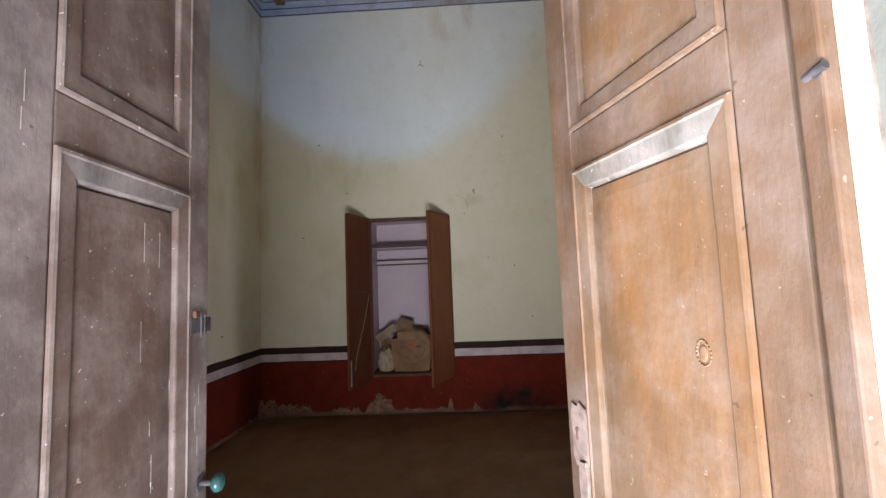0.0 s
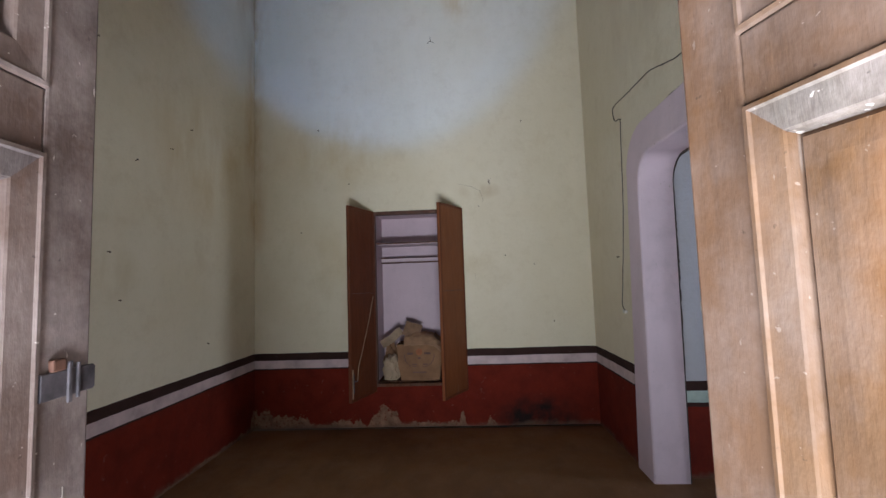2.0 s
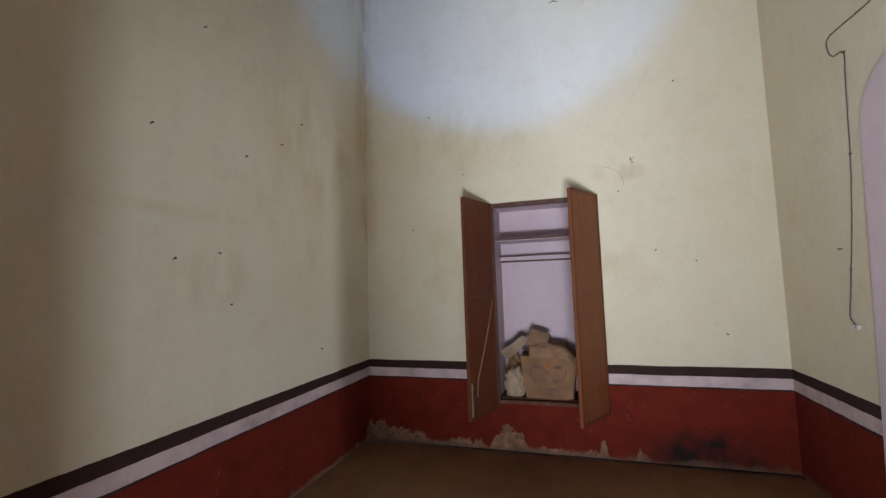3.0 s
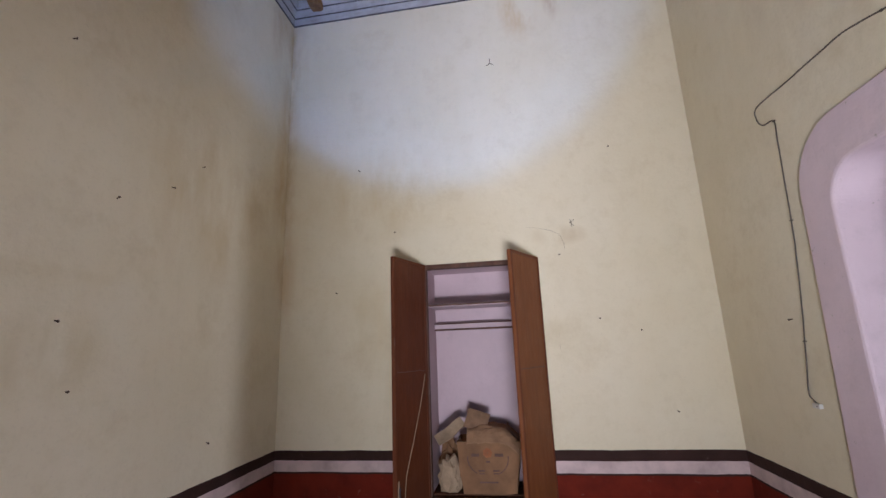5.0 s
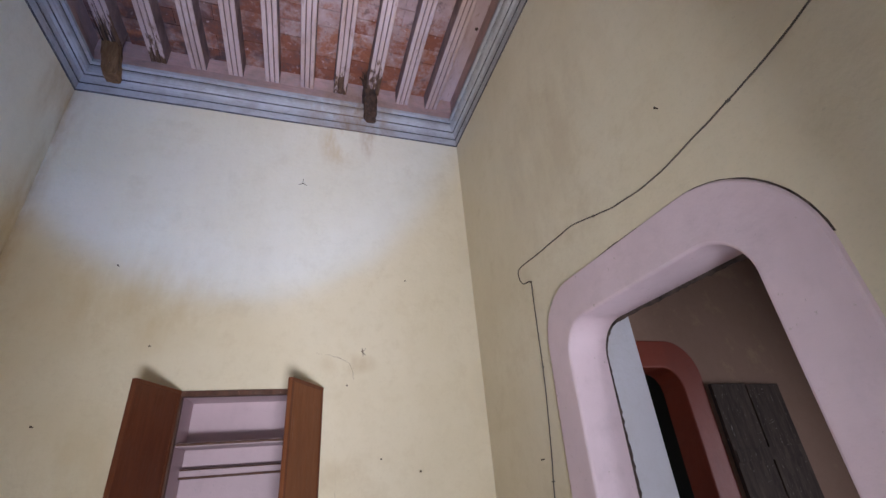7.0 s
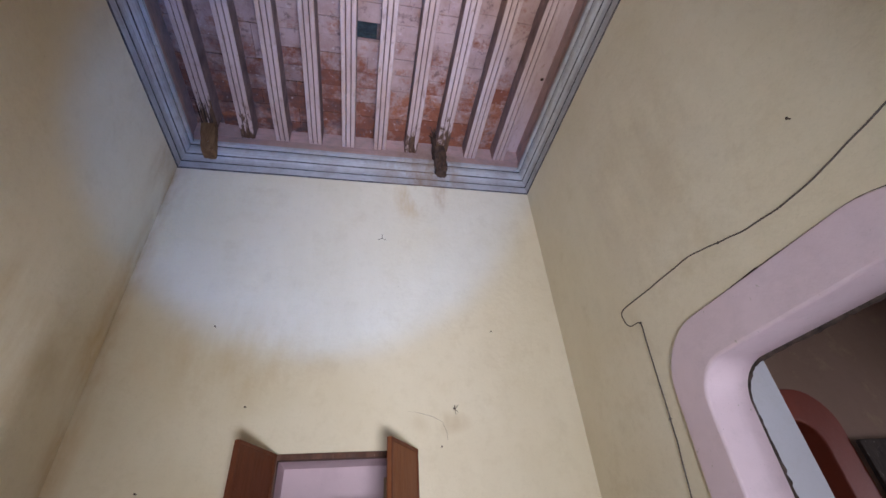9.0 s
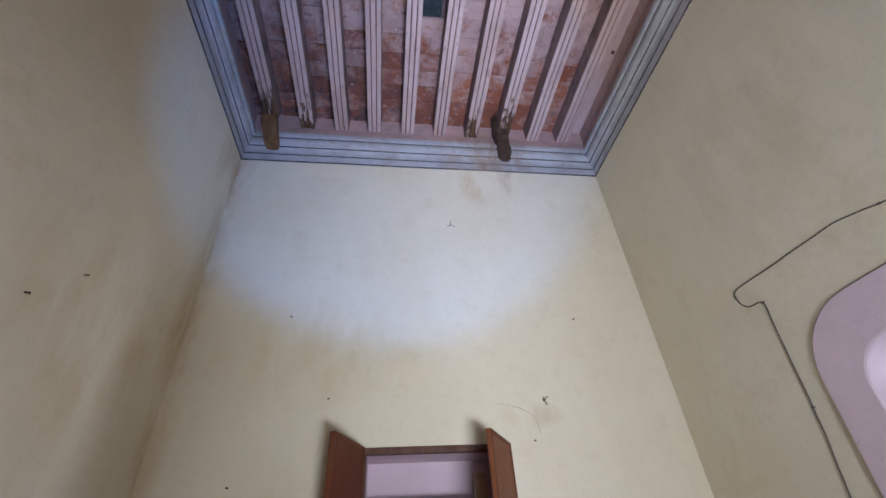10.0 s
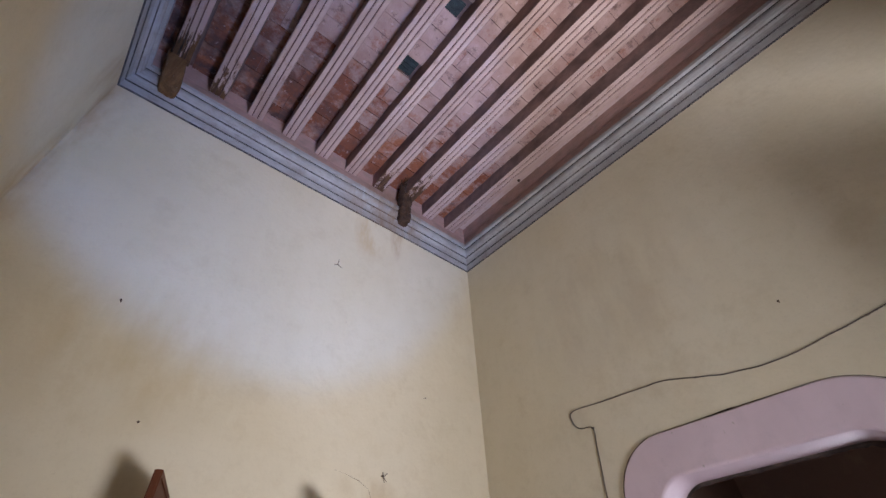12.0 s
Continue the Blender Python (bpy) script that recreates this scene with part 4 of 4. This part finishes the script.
# broken fitting high in the niche
bm = bmesh.new()
box(bm, -0.070, 0.010, 4.70, 4.73, 1.8985, 2.09, 0.004)
for k in range(7):
    box(bm, -0.062, 0.002, 4.694, 4.701, 1.915 + k * 0.024, 1.928 + k * 0.024)
tagged(part("louvre_block", bm, M_PAPER), "small pale ribbed block standing on the cupboard shelf", "block")

# ---------------------------------------------------------------- carton and paper in the niche
BX0, BX1, BY0, BY1, BZ0, BZ1 = -0.587, -0.096, 4.530, 4.82, NZ0 + 0.013, 0.822
carton = thing("carton", "brown cardboard carton with a printed emblem, flaps open", "box", at=Matrix.Translation((0, 0, 0)))
bm = bmesh.new()
t = 0.006
box(bm, BX0, BX1, BY0, BY0 + t, BZ0, BZ1)
box(bm, BX0, BX1, BY1 - t, BY1, BZ0, BZ1)
box(bm, BX0, BX0 + t, BY0 + t, BY1 - t, BZ0, BZ1)
box(bm, BX1 - t, BX1, BY0 + t, BY1 - t, BZ0, BZ1)
box(bm, BX0 + t, BX1 - t, BY0 + t, BY1 - t, BZ0, BZ0 + t)
bmesh.ops.subdivide_edges(bm, edges=bm.edges, cuts=5, use_grid_fill=True)
for v in bm.verts:
    f = (v.co.z - BZ0) / (BZ1 - BZ0)
    v.co.x = -0.337 + (v.co.x + 0.337) * (0.83 + 0.17 * f)
    v.co.z -= 0.018 * (v.co.x + 0.337) * f
front = {v: v.co.y for v in bm.verts if v.co.y < BY0 + 0.002}
rumple(bm, 0.015, 5)
rumple(bm, 0.004, 18)
for v, y in front.items():
    v.co.y = y + 0.15 * (v.co.y - y)
part("body", bm, M_CARD, carton)


def flap(p0, p1, out, label=""):
    """A sheet of board hinged along p0-p1."""
    a, b, o = Vector(p0), Vector(p1), Vector(out)
    n = o.cross(b - a).normalized() * 0.005
    bm = bmesh.new()
    rows = []
    for s in (0, 1):
        for k in range(6) if s == 0 else range(5, -1, -1):
            f = k / 5
            sag = Vector((0, 0, -0.012 * math.sin(f * 3)))
            rows.append([tuple(a + (b - a) * u / 6 + o * f + sag + n * s + noise.noise_vector((a + (b - a) * u / 6 + o * f) * 9) * 0.008) for u in range(7)])
    strips(bm, rows)
    return part("flap", bm, M_CARDDARK, carton, label)


flap((BX1, BY0 + 0.01, BZ1 + 0.004), (BX1, BY1 - 0.01, BZ1 + 0.004), (-0.10, 0.0, 0.10))
# emblem: a ring of print, an orange flower and bars of lettering
ex, ez = -0.350, 0.695
for a0, a1 in ((172, 236), (304, 368)):
    rows = []
    for r in (0.150, 0.158):
        rows.append([(ex + r * math.cos(a), BY0 - 0.006, ez + 0.01 + r * 0.80 * math.sin(a)) for a in [radians(a0 + (a1 - a0) * k / 12) for k in range(13)]])
    part("printed_arc", strips(bmesh.new(), rows), M_INK, carton, "faded printed arc")
bm = bmesh.new()
for k in range(7):
    a = k * 2 * math.pi / 7
    bmesh.ops.create_circle(bm, cap_ends=True, segments=12, radius=0.016, matrix=Matrix.Translation((ex + 0.020 * math.cos(a), BY0 - 0.006 - k * 0.0002, ez + 0.05 + 0.020 * math.sin(a))) @ Matrix.Rotation(math.pi / 2, 4, "X"))
part("printed_flower", bm, M_ORANGE, carton, "orange printed flower shape")
for x, z, w, h in ((-0.095, 0.035, 0.06, 0.022), (0.085, 0.035, 0.065, 0.022), (0.0, -0.012, 0.03, 0.014), (-0.05, -0.075, 0.05, 0.012), (0.06, -0.075, 0.05, 0.012), (-0.05, -0.095, 0.045, 0.008), (0.06, -0.095, 0.045, 0.008), (0.0, -0.155, 0.14, 0.012)):
    bm = bmesh.new()
    box(bm, ex + x - w / 2, ex + x + w / 2, BY0 - 0.0064, BY0 - 0.0056, ez + z - h / 2, ez + z + h / 2)
    part("lettering_bar", bm, M_INK, carton, "faded illegible lettering")


def crumple(name, centre, size, seed, mat, label, sub=3):
    bm = bmesh.new()
    bmesh.ops.create_icosphere(bm, subdivisions=sub, radius=1.0)
    for v in bm.verts:
        n1 = noise.noise(v.co * 1.7 + Vector((seed, 0, 0)))
        n2 = noise.cell(v.co * 3.1 + Vector((0, seed, 0)))
        n3 = noise.noise(v.co * 5 + Vector((0, 0, seed)))
        v.co *= 1 + 0.28 * n1 + 0.16 * n2 + 0.12 * n3
    lo = min(v.co.z for v in bm.verts)
    for v in bm.verts:
        v.co = Vector((centre[0] + v.co.x * size[0], centre[1] + v.co.y * size[1], centre[2] + (max(v.co.z, -0.75) + 0.75) * size[2]))
    return tagged(part(name, bm, mat), label, "paper", "paper in the cupboard")


base = NZ0 + 0.0125
crumple("crumpled_paper", (-0.665, 4.61, base), (0.092, 0.058, 0.145), 3.0, M_PAPER, "ball of crumpled pale wrapping paper in the cupboard")
crumple("crumpled_bag", (-0.672, 4.76, base), (0.090, 0.075, 0.20), 8.0, M_CARD, "crumpled brown paper bag in the cupboard")
bm = bmesh.new()
bmesh.ops.create_grid(bm, x_segments=22, y_segments=16, size=1.0)
for v in bm.verts:
    x, y = v.co.x, v.co.y
    v.co = Vector((-0.308 + 0.198 * x, 4.645 + 0.136 * y, 0.922 - 0.018 * x * x - 0.055 * max(0, x) ** 3 - 0.100 * max(0, -y) ** 2.5 - 0.012 * x + 0.018 * noise.noise((x * 2.5, y * 2.5, 1.0)) + 0.008 * noise.noise((x * 6, y * 6, 2.0))))
top = bmesh.ops.solidify(bm, geom=bm.faces[:], thickness=0.006)
tagged(part("brown_paper_cover", bm, M_FLAP), "bulging brown paper lying over the open carton", "paper")
# folded board lying on top of the carton and paper
bm = bmesh.new()
box(bm, -0.09, 0.09, -0.08, 0.08, -0.005, 0.005)
bmesh.ops.subdivide_edges(bm, edges=bm.edges, cuts=4, use_grid_fill=True)
rumple(bm, 0.02, 5, 4.0)
bm.transform(pose(-0.432, 4.645, 0.960, 62, 22, 4))
tagged(part("cardboard_sheet", bm, M_CARDDARK), "torn cardboard sheet lying on the carton", "cardboard")
bm = bmesh.new()
box(bm, -0.13, 0.13, -0.05, 0.05, -0.005, 0.005)
bmesh.ops.subdivide_edges(bm, edges=bm.edges, cuts=4, use_grid_fill=True)
rumple(bm, 0.025, 6, 9.0)
bm.transform(pose(-0.645, 4.62, 0.885, 52, -33, 6))
tagged(part("cardboard_strip", bm, M_PAPER), "bent strip of pale cardboard over the paper", "cardboard")

# ---------------------------------------------------------------- ceiling wreckage


def log_end(name, x, y, z0, z1, r, mat, label, tilt, seed, splinters, rough):
    ob = thing(name, label, "beam end", kind="structure")
    bm = bmesh.new()
    n, rows = 24, []
    for k in range(15):
        f = k / 14
        z = z0 + (z1 - z0) * f
        rr = r * (0.86 + 0.14 * min(1, f * 8))
        ring = []
        for i in range(n):
            a = i * 2 * math.pi / n
            sq = 1.0 / max(abs(math.cos(a)), abs(math.sin(a))) ** 0.6
            w = rr * 0.88 * sq * (1 + rough * (0.6 * noise.noise((math.cos(a) * 1.5, math.sin(a) * 1.5, z * 7 + seed)) + 0.5 * noise.noise((math.cos(a) * 6, math.sin(a) * 6, z * 14 + seed))))
            ring.append((x + tilt[0] * f + w * math.cos(a), y + tilt[1] * f + w * math.sin(a), z))
        rows.append(ring)
    strips(bm, rows, True)
    bm.verts.ensure_lookup_table()
    bm.faces.new(bm.verts[:n])
    bm.faces.new(bm.verts[-n:])
    bmesh.ops.recalc_face_normals(bm, faces=bm.faces)
    part("log", bm, mat, ob)
    if splinters:
        rr = random.Random(int(seed))
        bm = bmesh.new()
        for k in range(splinters):
            a = (x + tilt[0] + rr.uniform(-r, r), y + tilt[1] + rr.uniform(-r, r) * 0.6, z1 - 0.03)
            b = (a[0] + rr.uniform(-0.07, 0.07), a[1] - rr.uniform(0.0, 0.20), a[2] + rr.uniform(-0.02, 0.12))
            cyl(bm, a, b, 0.006, 0.0015, 5)
        part("splinters", bm, M_ROT, ob, "dark rotted splinters")
    return ob


log_end("beam_stub", -1.80, YB - 0.10, 4.90, 5.285, 0.084, M_STUB, "raw brown log end standing out over the cornice", (-0.085, -0.02), 2.0, 0, 0.18)
log_end("rotted_stub", 0.480, YB - 0.075, 4.915, 5.40, 0.074, M_ROT, "dark rotted beam end hanging over the cornice", (-0.02, -0.05), 7.0, 34, 0.5)
bm = bmesh.new()
for k in range(9):
    x = -1.93 + k * 0.013
    cyl(bm, (x, 4.37, 5.255 + 0.012 * (k % 3)), (x + 0.01 * (k % 2), 4.02 + 0.06 * (k % 4), 5.243), 0.007, 0.002, 5)
tagged(part("broken_beam_splinters", bm, M_OLD), "loose splinters under the broken ceiling beam", "splinters", kind="stuff")

# ---------------------------------------------------------------- cable, switch and nails


def smooth_line(pts, steps=6):
    out = []
    for i in range(len(pts) - 1):
        p0, p1, p2, p3 = (Vector(pts[max(0, min(len(pts) - 1, i + k))]) for k in (-1, 0, 1, 2))
        for s in range(steps):
            u = s / steps
            out.append(0.5 * ((2 * p1) + (p2 - p0) * u + (2 * p0 - 5 * p1 + 4 * p2 - p3) * u * u + (3 * p1 - p0 - 3 * p2 + p3) * u ** 3))
    return [tuple(p) for p in out] + [tuple(pts[-1])]


run = [(0.60, 3.02), (1.20, 2.92), (1.625, 2.80), (1.84, 2.757), (2.05, 2.728), (2.25, 2.708), (2.486, 2.722), (2.70, 2.775), (2.90, 2.829), (3.25, 2.845), (3.57, 2.866), (3.605, 2.80),
       (3.56, 2.735), (3.46, 2.71), (3.47, 2.55), (3.50, 2.14), (3.525, 1.95), (3.56, 1.735), (3.61, 1.50), (3.665, 1.25), (3.655, 1.205), (3.62, 1.180)]
line = smooth_line([(XR - 0.006, y, z) for y, z in run])
line = [(p[0], p[1] + 0.004 * noise.noise((p[1] * 9, p[2] * 9, 0)), p[2] + 0.006 * noise.noise((p[1] * 9, p[2] * 9, 4))) for p in line]
cable = tagged(tube("electric_cable", line, 0.0036, M_CABLE), "thin dark electric cable looped along the cream wall", "cable")
for y, z in ((1.84, 2.757), (2.70, 2.775), (3.46, 2.71), (3.50, 2.14), (3.61, 1.50)):
    bm = bmesh.new()
    box(bm, XR - 0.012, XR + 0.001, y - 0.008, y + 0.008, z - 0.003, z + 0.003, 0.001)
    part("cable_clip", bm, M_CABLE, cable)
sw = thing("cable_end_socket", "small white plastic cable end box on the wall", "socket")
bm = bmesh.new()
box(bm, XR - 0.020, XR + 0.001, 3.585, 3.640, 1.160, 1.185, 0.004)
part("cap", bm, M_WHITE, sw)
bm = bmesh.new()
cyl(bm, (XR - 0.022, 3.60, 1.172), (XR - 0.016, 3.60, 1.172), 0.004)
part("screw", bm, M_STEEL, sw)
sw = thing("wall_switch", "pale switch plate with a broken button in the passage", "switch")
bm = bmesh.new()
box(bm, 1.87, 1.96, 3.288, 3.301, 1.185, 1.255, 0.003)
part("plate", bm, M_WHITE, sw)
bm = bmesh.new()
box(bm, 1.885, 1.945, 3.284, 3.2885, 1.205, 1.235, 0.002)
part("button", bm, M_INK, sw, "dark missing button")


def nail(at, out, k):
    ob = new("nail", NAIL)
    o = Vector(out)
    ob.matrix_world = Matrix.Translation(at) @ o.to_track_quat("Z", "Y").to_matrix().to_4x4() @ pose(0, 0, 0, 16 * math.sin(k * 2.1), 18 * math.cos(k * 1.3), k * 50) @ Matrix.Diagonal((1.25, 1.25, 1.25, 1))
    return tagged(ob, "rusty nail driven into the limewashed wall", "nail", "wall nails")


bm = bmesh.new()
cyl(bm, (0, 0, -0.015), (0, 0, 0.013), 0.0028, 0.0024, 8)
cyl(bm, (0, 0, 0.013), (0.001, 0, 0.0155), 0.0052, 0.005, 10)
NAIL = mesh("nail", bm, M_NAIL)
spots = [((x, YB, z), (0, -1, 0)) for x, z in ((0.796, 3.127), (0.428, 2.498), (-1.041, 2.534), (0.574, 1.715), (-1.368, 3.132), (1.041, 1.034), (0.319, 2.235), (0.872, 1.617), (-1.564, 2.026))]
spots += [((XL, y, z), (1, 0, 0)) for y, z in ((2.16, 2.359), (2.817, 2.362), (2.602, 1.72), (2.303, 1.67), (2.699, 1.409), (2.477, 3.059), (3.405, 2.786), (3.167, 2.554), (3.659, 1.004))]
spots += [((XR, y, z), (-1, 0, 0)) for y, z in ((2.118, 2.994), (3.684, 1.62))]
for k, (at, out) in enumerate(spots):
    nail(at, out, k)
# three-armed hook scar high on the end wall
bm = bmesh.new()
for a in (90, 215, 325):
    cyl(bm, (-0.129, YB - 0.004, 4.063), (-0.129 + 0.045 * math.cos(radians(a)), YB - 0.014, 4.063 + 0.045 * math.sin(radians(a))), 0.0035, 0.002, 6)
tagged(part("wall_hook", bm, M_NAIL), "three-armed rusty wire hook high on the end wall", "hook")
# twist of wire on the nail over the cupboard
bm = bmesh.new()
for a, b in (((0, 0, 0.03), (0.006, -0.012, -0.035)), ((0.002, -0.006, 0.0), (0.028, -0.016, 0.026)), ((0.002, -0.006, 0.0), (0.024, -0.014, -0.028))):
    cyl(bm, (0.432 + a[0], YB - 0.010 + a[1], 2.490 + a[2]), (0.432 + b[0], YB - 0.010 + b[1], 2.490 + b[2]), 0.0026, 0.0016, 6)
tagged(part("bent_wire", bm, M_NAIL), "twist of rusty wire on a nail over the cupboard", "wire")
# dark stub standing in for a hole in the ceiling strip
bm = bmesh.new()
cyl(bm, (XR - 0.063, 3.513, ZT - 0.016), (XR - 0.063, 3.513, ZT), 0.014, 0.018, 12)
tagged(part("ceiling_hole", bm, M_ROT), "dark stub standing in for a hole in the pink ceiling strip", "plug")

# ---------------------------------------------------------------- old plank door in the next room
old = thing("plank_door", "dark old plank door leaning on the wall of the next room", "door")
for k, x in enumerate((3.545, 3.966)):
    bm = bmesh.new()
    box(bm, x, x + 0.405, EN - 0.058, EN - 0.020, 0.0, 2.13 - 0.012 * k, 0.006)
    part("plank", bm, M_OLD, old)
for z in (0.35, 1.48):
    bm = bmesh.new()
    box(bm, 3.56, 4.355, EN - 0.066, EN - 0.0585, z, z + 0.10, 0.003)
    part("ledge", bm, M_OLD, old)
